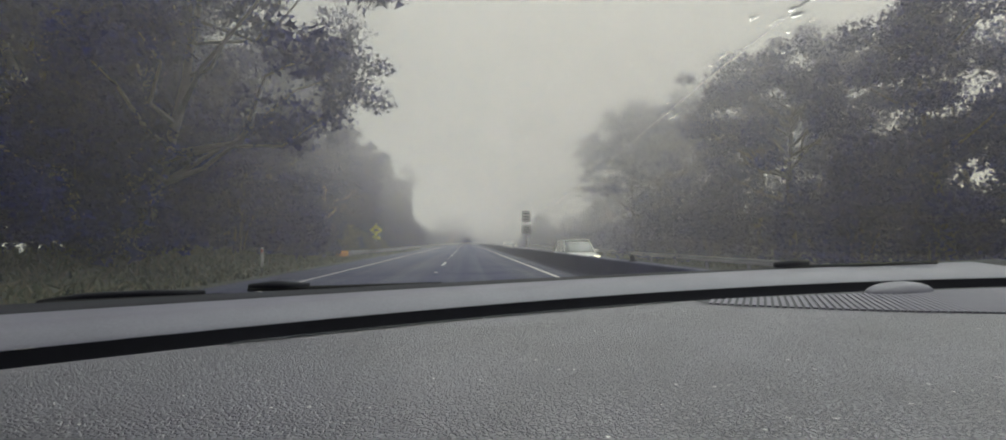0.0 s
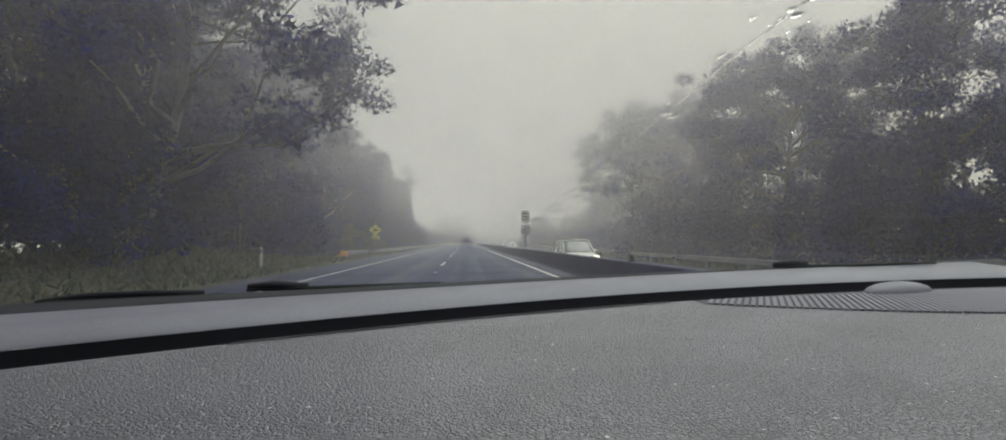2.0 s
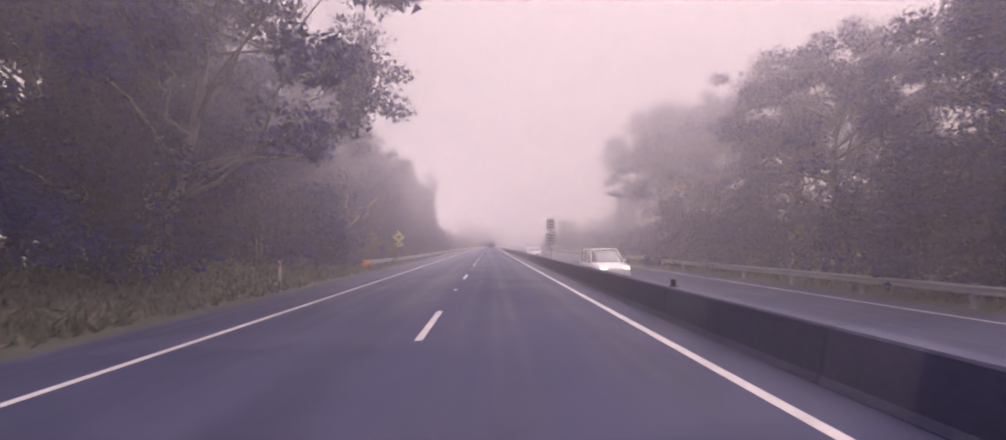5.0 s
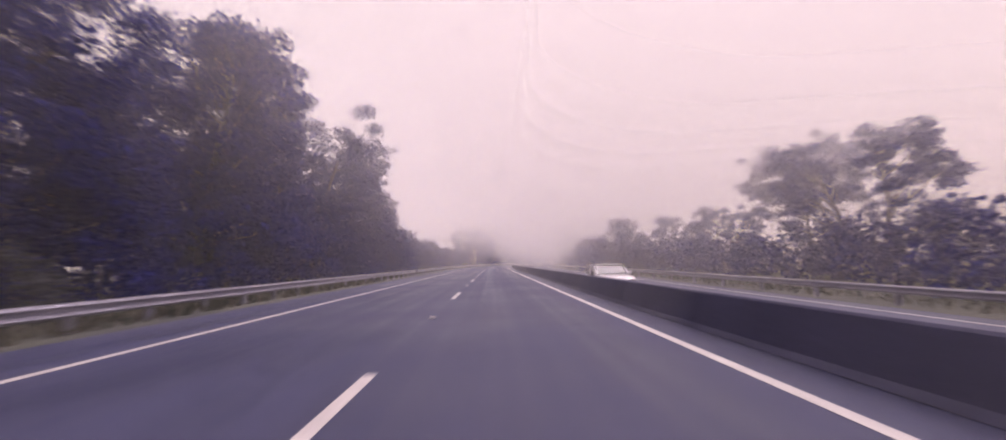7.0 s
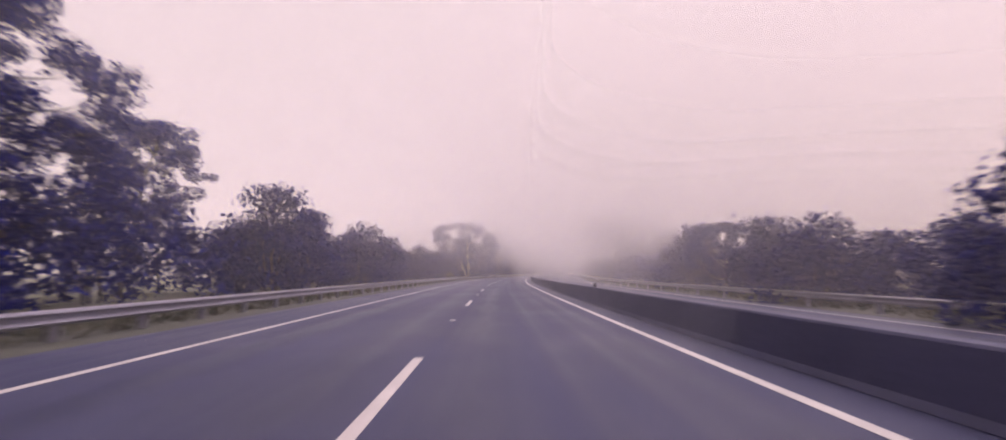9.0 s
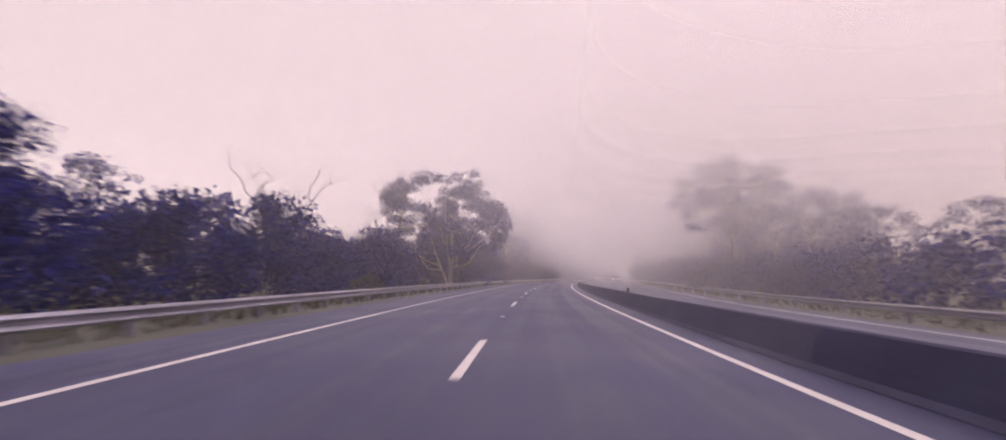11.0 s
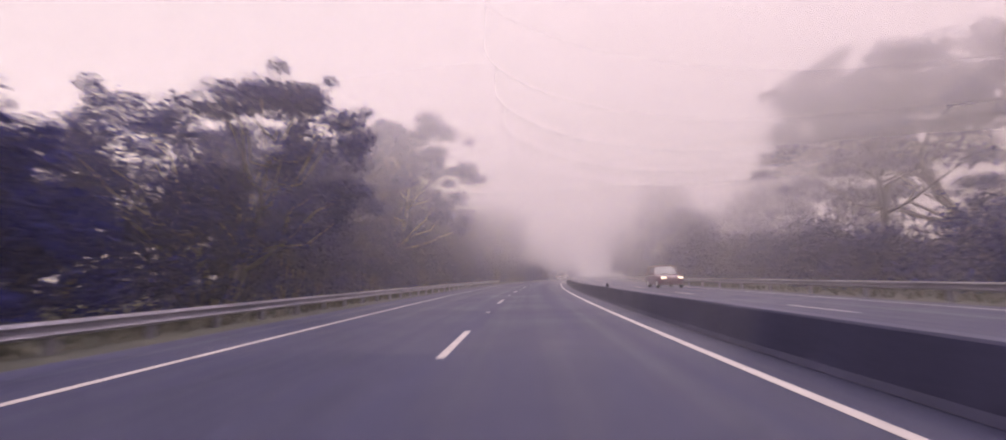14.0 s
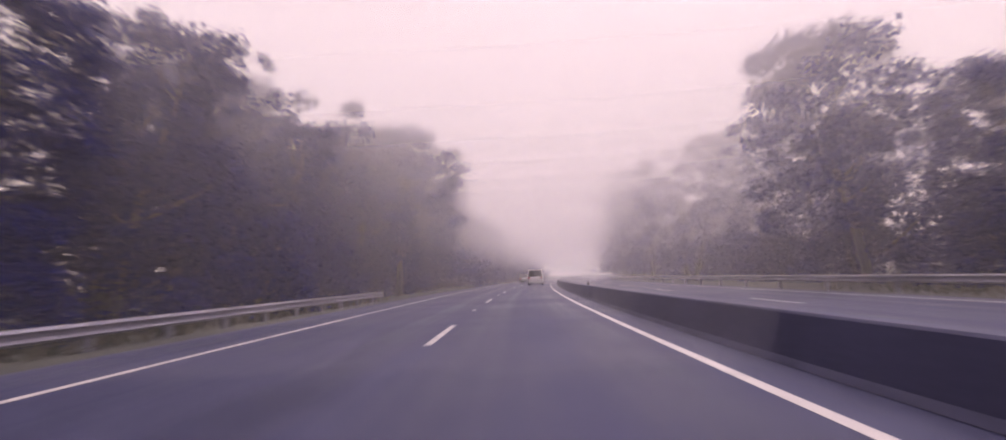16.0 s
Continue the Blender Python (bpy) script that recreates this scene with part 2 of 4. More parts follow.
def tube(bm, points, radii, sides=5):
    """A round tapered bar along points."""
    rings = []
    pts = [Vector(p) for p in points]
    for i, p in enumerate(pts):
        d = (pts[min(i + 1, len(pts) - 1)] - pts[max(i - 1, 0)]).normalized()
        a = d.orthogonal().normalized()
        b = d.cross(a)
        if rings:
            # keep the ring from twisting
            ref = rings[-1][0].co - pts[i - 1]
            a = (ref - d * ref.dot(d)).normalized()
            b = d.cross(a)
        r = radii[i]
        rings.append([bm.verts.new(p + (a * math.cos(2 * math.pi * k / sides) + b * math.sin(2 * math.pi * k / sides)) * r) for k in range(sides)])
    for q, w in zip(rings, rings[1:]):
        for k in range(sides):
            bm.faces.new((q[k], q[(k + 1) % sides], w[(k + 1) % sides], w[k]))
    bm.faces.new(rings[0][::-1])
    bm.faces.new(rings[-1])


def strip_along(name, s_from, s_to, profile, step, mat, parent=None, closed=False, smooth=False, rise=None, flare=None):
    """A profile of (lateral, z) swept along the road, with lateral and s as its UV; rise(s) lifts it, flare(s) shifts it sideways."""
    verts, faces, uvs = [], [], []
    count = max(1, int(round((s_to - s_from) / step)))
    k = len(profile)
    for i in range(count + 1):
        s = s_from + (s_to - s_from) * i / count
        for lat, z in profile:
            verts.append(at(s, lat + (flare(s) if flare else 0.0), z + (rise(s) if rise else 0.0)))
            uvs.append((lat, s))
    for i in range(count):
        for j in range(k if closed else k - 1):
            a, b = i * k + j, i * k + (j + 1) % k
            faces.append((a, b, b + k, a + k))
    if closed:
        faces += [tuple(range(k))[::-1], tuple(range(count * k, count * k + k))]
    ob = quads(name, verts, faces, mat, parent, smooth)
    uv = ob.data.uv_layers.new(name="UVMap")
    for loop in ob.data.loops:
        uv.data[loop.index].uv = uvs[loop.vertex_index]
    return ob


# ---------------------------------------------------------------- ground and roads
def bank(s, lat):
    """The grass bank on the near side, which ends where the guardrail begins."""
    run = min(max((10.0 - s) / 12.0, 0.0), 1.0)
    side = min(max((-lat - 6.6) / 6.0, 0.0), 1.0)
    return 1.05 * run * side * side * (3 - 2 * side)


def far_level(s):
    """The height of the opposite carriageway, which lies lower before the bend and climbs to the same level in it."""
    u, v = min(max((s - 20.0) / 50.0, 0.0), 1.0), min(max((s - 132.0) / 46.0, 0.0), 1.0)
    return -0.70 + 0.25 * u + 0.45 * v * v * (3 - 2 * v)


ground = quads("ground", [(-2500, -2500, -1.3), (2500, -2500, -1.3), (2500, 2500, -1.3), (-2500, 2500, -1.3)], [(0, 1, 2, 3)], GRASS_GROUND)
tagged(ground, "damp grassy forest floor under fog", "ground", kind="structure")
road = strip_along("road", -200, 460, [(-6.4, -0.32), (-5.6, -0.06), (-3.5, 0.0), (3.5, 0.0), (4.3, -0.01), (4.3, -1.3)], 3.0, ASPHALT)
tagged(road, "wet grey asphalt highway carriageway with two lanes", "road", kind="structure")
opposite = strip_along("road_opposite", -200, 460, [(4.6, -0.6), (4.6, 0.0), (13.9, 0.0), (14.6, -0.1)], 3.0, ASPHALT, rise=far_level)
tagged(opposite, "wet asphalt carriageway beyond the median barrier", "road", kind="structure")
_lats = (-40.0, -24.0, -14.0, -12.0, -10.5, -9.0, -8.0, -7.2, -6.5, -6.0, -5.7)
_base_z = (-0.31, -0.28, -0.24, -0.21, -0.19, -0.16, -0.14, -0.12, -0.10, -0.09, -0.09)
_verts, _faces = [], []
for i in range(151):
    s = -140 + 4.0 * i
    _verts += [at(s, la, z + bank(s, la)) for la, z in zip(_lats, _base_z)]
    if i:
        k = len(_lats)
        _faces += [((i - 1) * k + j, (i - 1) * k + j + 1, i * k + j + 1, i * k + j) for j in range(k - 1)]
verge = quads("verge", _verts, _faces, GRASS_GROUND, None, True)
tagged(verge, "wet grass verge beside the shoulder", "verge", kind="structure")
far_verge = strip_along("far_verge", -140, 460, [(14.4, -0.08), (15.6, -0.06), (18.0, -0.02), (24.0, 0.05), (60.0, 0.1)], 4.0, GRASS_GROUND, None, smooth=True, rise=far_level)
tagged(far_verge, "rough wet grass verge beyond the opposite carriageway", "verge", kind="structure")


def road_line(parent, lat, z, s_from, s_to, width=0.13, rise=None):
    return strip_along("edge_line", s_from, s_to, [(lat - width / 2, z), (lat + width / 2, z)], 3.0, PAINT, parent, rise=rise)


road_line(road, -3.5, 0.005, -120, 420)
road_line(road, 3.5, 0.005, -120, 420)
road_line(opposite, 12.9, 0.006, -120, 420, rise=far_level)
road_line(opposite, 5.8, 0.006, -120, 420, rise=far_level)

# dashes of 3 m every 12 m
DASH_AT = 18.5
dash_mesh = None
for lat, z, owner, first in ((0.0, 0.005, road, DASH_AT - 60), (9.35, 0.006, opposite, DASH_AT - 66)):
    for i in range(34):
        s = first + 12 * i
        if dash_mesh is None:
            bm = bmesh.new()
            box(bm, -0.06, 0.06, -1.5, 1.5, -0.001, 0.001)
            d = link("lane_dash", bm, PAINT, owner)
            dash_mesh = d.data
        else:
            d = new("lane_dash", dash_mesh)
            d.parent = owner
        d.matrix_basis = on_road(s + 1.5, lat, z + (far_level(s + 1.5) if owner is opposite else 0.0))

# a pale raised road stud in the middle of each gap
stud_mesh = None
for i in range(30):
    if stud_mesh is None:
        bm = bmesh.new()
        box(bm, -0.06, 0.06, -0.05, 0.05, -0.004, 0.022, 0.009)
        d = link("road_stud", bm, PAINT, road, "pale raised road stud")
        stud_mesh = d.data
    else:
        d = new("road_stud", stud_mesh)
        d.parent = road
    d.matrix_basis = on_road(DASH_AT - 60 + 12 * i + 7.5, 0.0, 0.004)


# ---------------------------------------------------------------- fog
def fog_sheet(gap):
    outer = [(-200, 0, -0.3), (200, 0, -0.3), (200, 0, 45), (-200, 0, 45)]
    if not gap:
        return quads("fog_sheet", outer, [(0, 1, 2, 3)], DEEP_MIST)
    inner = [(0.68, 0, 0.72), (1.58, 0, 0.72), (1.58, 0, 1.6), (0.68, 0, 1.6)]
    return quads("fog_sheet", outer + inner, [(0, 1, 5, 4), (1, 2, 6, 5), (2, 3, 7, 6), (3, 0, 4, 7)], MIST)


_sheets, _shut = {}, None
# the fog lies closer together where the walk begins
for s in [-21.0 + 6.5 * i for i in range(64)] + [-17.75 + 6.5 * i for i in range(5)]:
    if s < 232:
        kind = EARLY_MIST if s < 31 else MIST if s < 186 else LATE_MIST
        if kind not in _sheets:
            _sheets[kind] = fog_sheet(True)
            _sheets[kind].data.materials[0] = kind
            w = _sheets[kind]
        else:
            w = new("fog_sheet", _sheets[kind].data)
    else:
        _shut = fog_sheet(False) if _shut is None else new("fog_sheet", _shut.data)
        w = _shut
    w.matrix_world = on_road(s, 0)
    tagged(w, "thin drifting veil of pale fog over the highway", "fog", "fog over the road", "stuff")


# ---------------------------------------------------------------- trees
def soup(name, verts, sides, mat, parent):
    """A mesh of loose faces, each of that many sides."""
    n = len(verts) // sides
    me = bpy.data.meshes.new(name)
    me.vertices.add(sides * n)
    me.vertices.foreach_set("co", verts.astype(np.float32).ravel())
    me.loops.add(sides * n)
    me.loops.foreach_set("vertex_index", np.arange(sides * n, dtype=np.int32))
    me.polygons.add(n)
    me.polygons.foreach_set("loop_start", np.arange(0, sides * n, sides, dtype=np.int32))
    me.materials.append(mat)
    me.update()
    me.validate()
    ob = new(name, me)
    ob.parent = parent
    return ob


def unit(v):
    return v / np.linalg.norm(v, axis=1)[:, None]


def leaf_cloud(name, centres, radii, per, size, mat, parent, rng, flat=0.62, droop=0.5, inner=24):
    """Small hanging leaf blades round each clump, thickest on its upper skin, over a crumpled dark heart of larger ones."""
    c, r0 = np.array(centres), np.array(radii)
    share = np.maximum(1, (per * (r0 / r0.mean()) ** 1.6).astype(int))
    c1, r1 = np.repeat(c, share, axis=0), np.repeat(r0, share)[:, None]
    n = len(c1)
    d = unit(rng.normal(size=(n, 3)))
    d[:, 2] = np.where(d[:, 2] < -0.2, -0.2 + 0.45 * (d[:, 2] + 0.2), d[:, 2])
    # the skin of a clump is knobbly, so that its outline is uneven
    knob = 0.82 + 0.20 * np.sin(d[:, 0] * 5.1 + c1[:, 1] * 3) * np.cos(d[:, 1] * 4.3 + c1[:, 0] * 2) + 0.12 * np.sin(d[:, 2] * 9 + c1[:, 0])
    p = c1 + d * r1 * knob[:, None] * (0.45 + 0.6 * rng.random((n, 1)) ** 0.5) * np.array([1, 1, flat])
    a = rng.normal(size=(n, 3))
    a[:, 2] -= droop
    a = unit(a)
    b = unit(np.cross(a, rng.normal(size=(n, 3))))
    length = size * (0.6 + 0.9 * rng.random((n, 1)))
    wide = length * (0.20 + 0.16 * rng.random((n, 1)))
    v = np.stack([p - a * length * 0.5 + b * wide, p - a * length * 0.35 - b * wide, p + a * length * 0.6], 1).reshape(-1, 3)
    m = len(c) * inner
    cc, rr = np.repeat(c, inner, axis=0), np.repeat(r0, inner)[:, None]
    o = cc + np.clip(rng.normal(size=(m, 3)), -1.7, 1.7) * rr * np.array([0.36, 0.36, 0.36 * flat])
    u1 = unit(rng.normal(size=(m, 3)))
    u2 = unit(np.cross(u1, rng.normal(size=(m, 3))))
    k = rr * (0.07 + 0.09 * rng.random((m, 1)))
    v = np.concatenate([v, np.stack([o - u1 * k, o + u2 * k * 0.9, o + u1 * k - u2 * k * 0.5], 1).reshape(-1, 3)])
    return soup(name, v, 3, mat, parent)


def limb(bm, rng, p, way, length, r0, r1, bends=5, wander=0.16, lift=0.05, sides=5):
    pts, radii = [Vector(p)], [r0]
    d = Vector(way).normalized()
    for i in range(bends):
        d = (d + Vector(rng.normal(size=3)) * wander + Vector((0, 0, lift))).normalized()
        pts.append(pts[-1] + d * length / bends)
        radii.append(r0 + (r1 - r0) * (i + 1) / bends)
    tube(bm, pts, radii, sides)
    return pts


def branch(bm, rng, p, q, r0, r1):
    """A thin limb that sweeps up from p to the clump at q."""
    p, q = Vector(p), Vector(q)
    side = Vector(rng.normal(size=3)) * (q - p).length * 0.07
    pts = [p, p.lerp(q, 0.35) + side + Vector((0, 0, -0.05 * (q - p).length)), p.lerp(q, 0.7) - side * 0.6, q]
    tube(bm, pts, [r0, r0 * 0.7 + r1 * 0.3, r0 * 0.35 + r1 * 0.65, r1], 4)


def gum_tree(seed, height, spread, bare=0.45, stems=1, bark=None, leaf=None, clumps=60, per=180, shape="dome", size=0.16, lump=0.24, inner=20, limbs=0.5):
    """A eucalypt: forking stems, long bare limbs, and rounded leaf clumps on the outside of its crown.
    bare: the share of the height under the crown; lump: a clump's size against the spread; limbs: the share of clumps with a limb that shows."""
    rng = np.random.default_rng(seed)
    tree = new("gum_tree")
    bm = bmesh.new()
    centres, radii = [], []
    thick = height * 0.015 + 0.05
    trunks = []
    for k in range(stems):
        turn = 2 * math.pi * k / stems + rng.random() * 1.5
        tilt = 0.05 if stems == 1 else 0.25
        p0 = Vector((0.25 * math.cos(turn), 0.25 * math.sin(turn), -0.5)) if stems > 1 else Vector((0, 0, -0.5))
        trunks.append(limb(bm, rng, p0, (math.cos(turn) * tilt, math.sin(turn) * tilt, 1), height * 0.88, thick, 0.04, 9, 0.06, 0.05, 7))
    low, tall = bare * height, (1 - bare) * height
    for i in range(clumps):
        ang = i * 2.399963 + rng.normal() * 0.35
        v = (i + 0.5) / clumps
        if shape == "umbrella":        # shelves of leaf on the outer limbs
            z = low + tall * (0.25 + 0.75 * math.sqrt(v)) - tall * 0.16 * rng.random()
            reach = spread * (0.25 + 0.75 * math.sqrt(rng.random())) * (0.75 if v > 0.8 else 1.0)
            z -= tall * 0.35 * (reach / spread) ** 2
            r = spread * lump * (0.7 + 0.6 * rng.random())
        elif shape == "cone":
            z = low + tall * v
            reach = spread * (1.0 - 0.72 * v) * (0.5 + 0.5 * math.sqrt(rng.random()))
            r = spread * lump * (1.15 - 0.45 * v) * (0.75 + 0.5 * rng.random())
        else:                          # dome: the widest part lies two fifths up the crown
            z = low + tall * v ** 0.9
            w = abs(v - 0.40) / (0.60 if v > 0.40 else 0.62)
            reach = spread * math.sqrt(max(0.04, 1 - w * w)) * (0.62 + 0.38 * math.sqrt(rng.random())) * (0.4 if i % 4 == 0 else 1.0)
            r = spread * lump * (0.75 + 0.5 * rng.random())
        c = Vector((math.cos(ang) * reach, math.sin(ang) * reach, min(z, height - r * 0.5)))
        trunk = min(trunks, key=lambda t: (t[6].xy - c.xy).length)
        u = min(max((c.z - 0.5 * reach) / (height * 0.88), bare * 0.85), 0.97)
        j = min(int(u * 9), 8)
        q = trunk[j].lerp(trunk[j + 1], u * 9 - j)
        c += Vector((q.x, q.y, 0)) * (0.4 + 0.6 * (c.z / height))
        if rng.random() < limbs:
            branch(bm, rng, q, c, thick * (0.42 - 0.22 * v), 0.018)
        centres.append(c)
        radii.append(r)
        if rng.random() < 0.6:
            centres.append(c + Vector((rng.normal(), rng.normal(), 0.55 * rng.normal())) * r * 0.75)
            radii.append(r * (0.45 + 0.3 * rng.random()))
    part("trunk", bm, bark or BARK_DARK, tree, "", True)
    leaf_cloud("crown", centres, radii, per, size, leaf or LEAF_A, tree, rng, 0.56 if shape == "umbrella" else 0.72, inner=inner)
    return tree


def bush(seed, height, spread, leaf=None, clumps=34, per=160, size=0.13, inner=90):
    rng = np.random.default_rng(seed)
    b = new("bush")
    bm = bmesh.new()
    centres, radii = [], []
    for i in range(clumps):
        a, u = i * 2.399963 + rng.normal() * 0.3, (i + 0.5) / clumps
        reach = spread * (0.55 + 0.45 * math.sqrt(rng.random())) * math.sqrt(max(0.06, 1 - u ** 2.2)) * (0.35 if i % 4 == 0 else 1.0)
        c = Vector((math.cos(a) * reach, math.sin(a) * reach, height * (0.05 + 0.83 * u) * (0.85 + 0.15 * rng.random())))
        centres.append(c)
        radii.append(spread * (0.26 + 0.16 * rng.random()))
        if i % 4 == 0:
            limb(bm, rng, (0.2 * math.cos(a), 0.2 * math.sin(a), -0.3), (c.x, c.y, c.z + 0.3), c.length, 0.05, 0.012, 4, 0.10, 0.02, 4)
    part("stem", bm, BARK_DARK, b, "", True)
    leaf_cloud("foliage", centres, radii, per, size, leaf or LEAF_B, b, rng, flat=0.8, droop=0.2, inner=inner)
    return b


def bare_tree(seed, height):
    """A dead tree: forked, twisting, leafless, with fine twigs at its ends."""
    rng = np.random.default_rng(seed)
    tree = new("dead_tree")
    bm = bmesh.new()
    ends = [(limb(bm, rng, (0, 0, -0.4), (0.10, 0, 1), height * 0.36, 0.17, 0.12, 5, 0.10), 0.12, height * 0.36)]
    for level in range(4):
        nxt = []
        for pts, r, length in ends:
            for k in range(3):
                a = rng.random() * 6.283
                way = (math.cos(a) * (0.45 + 0.15 * level), math.sin(a) * (0.45 + 0.15 * level), 0.75 + 0.4 * rng.random())
                start = pts[-1] if k < 2 else pts[len(pts) // 2]
                nxt.append((limb(bm, rng, start, way, length * (0.55 + 0.35 * rng.random()), r * 0.72, r * 0.36, 4, 0.26, 0.03, 4), r * 0.44, length * 0.66))
        ends = nxt
    part("trunk", bm, BARK_DARK, tree, "", True)
    return tree


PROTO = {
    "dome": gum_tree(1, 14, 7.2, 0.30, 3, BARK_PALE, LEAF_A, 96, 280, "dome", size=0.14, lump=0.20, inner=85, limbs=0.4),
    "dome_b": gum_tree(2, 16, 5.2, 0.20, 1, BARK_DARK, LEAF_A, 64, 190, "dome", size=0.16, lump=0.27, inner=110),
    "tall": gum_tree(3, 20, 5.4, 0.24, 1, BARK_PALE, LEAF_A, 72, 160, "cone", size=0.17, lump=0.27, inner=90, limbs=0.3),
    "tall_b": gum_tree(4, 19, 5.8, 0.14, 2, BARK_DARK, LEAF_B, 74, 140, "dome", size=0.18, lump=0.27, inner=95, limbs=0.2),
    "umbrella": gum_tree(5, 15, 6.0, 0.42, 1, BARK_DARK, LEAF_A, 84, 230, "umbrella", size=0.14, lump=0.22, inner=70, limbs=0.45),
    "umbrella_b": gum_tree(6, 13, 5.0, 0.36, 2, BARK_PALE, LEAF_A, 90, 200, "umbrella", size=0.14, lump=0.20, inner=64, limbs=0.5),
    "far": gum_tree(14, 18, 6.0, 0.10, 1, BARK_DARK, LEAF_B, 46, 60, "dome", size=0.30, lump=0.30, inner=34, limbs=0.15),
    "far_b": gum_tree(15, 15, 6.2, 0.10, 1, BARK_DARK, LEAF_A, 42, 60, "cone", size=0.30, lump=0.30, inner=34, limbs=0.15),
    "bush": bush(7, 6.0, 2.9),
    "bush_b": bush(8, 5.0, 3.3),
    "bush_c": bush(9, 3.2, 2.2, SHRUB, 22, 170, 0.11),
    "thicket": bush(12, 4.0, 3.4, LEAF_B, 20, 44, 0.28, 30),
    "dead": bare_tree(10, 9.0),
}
LABEL = {
    "dome": ("broad gum tree with several pale stems", "tree"),
    "dome_b": ("rounded dark gum tree in fog", "tree"),
    "tall": ("tall gum tree with pale trunk", "tree"),
    "tall_b": ("tall dense dark forest gum tree", "tree"),
    "umbrella": ("flat-topped gum tree with open layered crown", "tree"),
    "umbrella_b": ("spreading gum tree with pale bare limbs", "tree"),
    "far": ("dense dark gum tree deep in the forest", "tree"),
    "far_b": ("broad dark forest tree fading into fog", "tree"),
    "bush": ("dense dark wattle bush behind the guardrail", "bush"),
    "bush_b": ("wide dark roadside wattle bush", "bush"),
    "bush_c": ("low grey-green shrub on the verge", "bush"),
    "thicket": ("tangled dark undergrowth at the forest edge", "bush"),
    "dead": ("leafless dead tree with twisted dark branches", "dead tree"),
}
for _k, _o in PROTO.items():
    tagged(_o, LABEL[_k][0], LABEL[_k][1], "roadside trees" if "tree" in LABEL[_k][1] else "roadside bushes")
def reach_up(ob):
    """The height that nearly all of a tree's mesh keeps to."""
    top = []
    for c in ob.children:
        co = np.empty(len(c.data.vertices) * 3, dtype=np.float32)
        c.data.vertices.foreach_get("co", co)
        top.append(np.percentile(co[2::3], 99.8))
    return float(max(top))


_base = {k: reach_up(o) for k, o in PROTO.items()}
_used = set()
_turns = random.Random(5)


def plant(kind, s, lat, height, turn=None):
    """A tree or bush of that kind and height beside the road."""
    turn = _turns.uniform(0, 360) if turn is None else turn
    size = height / _base[kind]
    if kind in _used:      # a copy takes over the size of the one it is made from
        size /= PROTO[kind].scale[0]
    m = on_road(s, lat, -0.25 + bank(s, lat) if lat < 0 else far_level(s) - 0.1, turn, size)
    if kind in _used:
        return copy_thing(PROTO[kind], m)
    _used.add(kind)
    PROTO[kind].matrix_basis = m
    return PROTO[kind]


# trees that stand out, along the walk: kind, s, lateral, height, turn
for row in (
    # before the guardrail
    ("dome", -9, -10.6, 15.5, 70), ("bush_c", 13, -9.6, 2.6), ("bush_c", 15.6, -8.9, 2.9), ("bush_c", 26, -9.0, 2.2),
    ("umbrella_b", 24, -13.9, 11.6), ("tall", 18, -12.2, 18.2), ("umbrella", -2, 18.6, 12.9), ("dome_b", 5, 21.3, 11.0), ("dome_b", -10, 18.6, 10.2),
    # along the straight
    ("tall_b", 66, -14.8, 13.3), ("dome_b", 78, -14.7, 10.8), ("dome_b", 90, -20.5, 10.2), ("bush", 94, -13.9, 7.2), ("bush", 101, -14.8, 6.4),
    ("bush_b", 108, -12.6, 6.2), ("bush_b", 114, -13.1, 4.6), ("bush", 120, -13.9, 5.8),
    ("umbrella", 12, 18.2, 14.2), ("umbrella", 22, 19.1, 15.3), ("umbrella_b", 46, 25.7, 10.2), ("umbrella", 58, 30.1, 12.9), ("umbrella_b", 68, 27.4, 7.4),
    ("bush_b", 72, 18.6, 4.7), ("umbrella_b", 77, 25.7, 7.2), ("bush", 75, 17.7, 6.9), ("bush_b", 81, 19.5, 4.0), ("bush_b", 87, 17.3, 4.6),
    ("bush", 93, 18.2, 5.2), ("dome", 100, 18.6, 5.8), ("bush", 108, 19.5, 6.2),
    # into the bend
    ("bush_b", 126, -12.9, 4.4), ("bush", 131, -12.0, 5.3), ("bush_c", 133, -8.0, 1.5), ("dead", 136, -14.8, 9.1), ("bush_b", 137, -12.2, 4.3),
    ("bush_b", 142, -11.6, 4.9), ("bush", 146, -12.2, 5.2), ("dead", 149, -12.8, 11.6, 20), ("bush_c", 152, -12.2, 2.4), ("dome", 156, -8.8, 11.9, 158), ("bush", 162, -10.4, 8.0), ("dome_b", 168, -13.2, 8.8),
    ("bush", 171, -10.0, 6.8), ("bush", 177, -9.5, 5.6), ("bush", 180, -10.1, 6.2), ("bush", 188, -10.9, 5.8), ("dome", 199, -11.5, 10.2),
    ("dome_b", 209, -13.5, 10.2), ("tall_b", 218, -13.1, 12.3), ("umbrella_b", 226, -13.9, 17.6), ("tall", 227, -15.7, 19.1), ("umbrella", 265, -9.0, 14.6, 30),
    ("umbrella", 166, 22.1, 16.0, 60), ("dome", 167, 29.2, 12.0), ("dome_b", 182, 26.5, 8.5), ("dome", 198, 34.5, 12.9), ("umbrella", 220, 29.2, 19.9, 150),
    ("umbrella_b", 217, 35.3, 19.5), ("bush", 228, 17.3, 6.3), ("dome_b", 239, 19.6, 9.0), ("dome_b", 246, 22.5, 9.6),
    ("dome_b", 253, 19.8, 15.2, 80), ("far", 264, 23.9, 12.9), ("tall_b", 277, 18.0, 15.6),
):
    plant(*row)

# the forest walls
wood = random.Random(11)


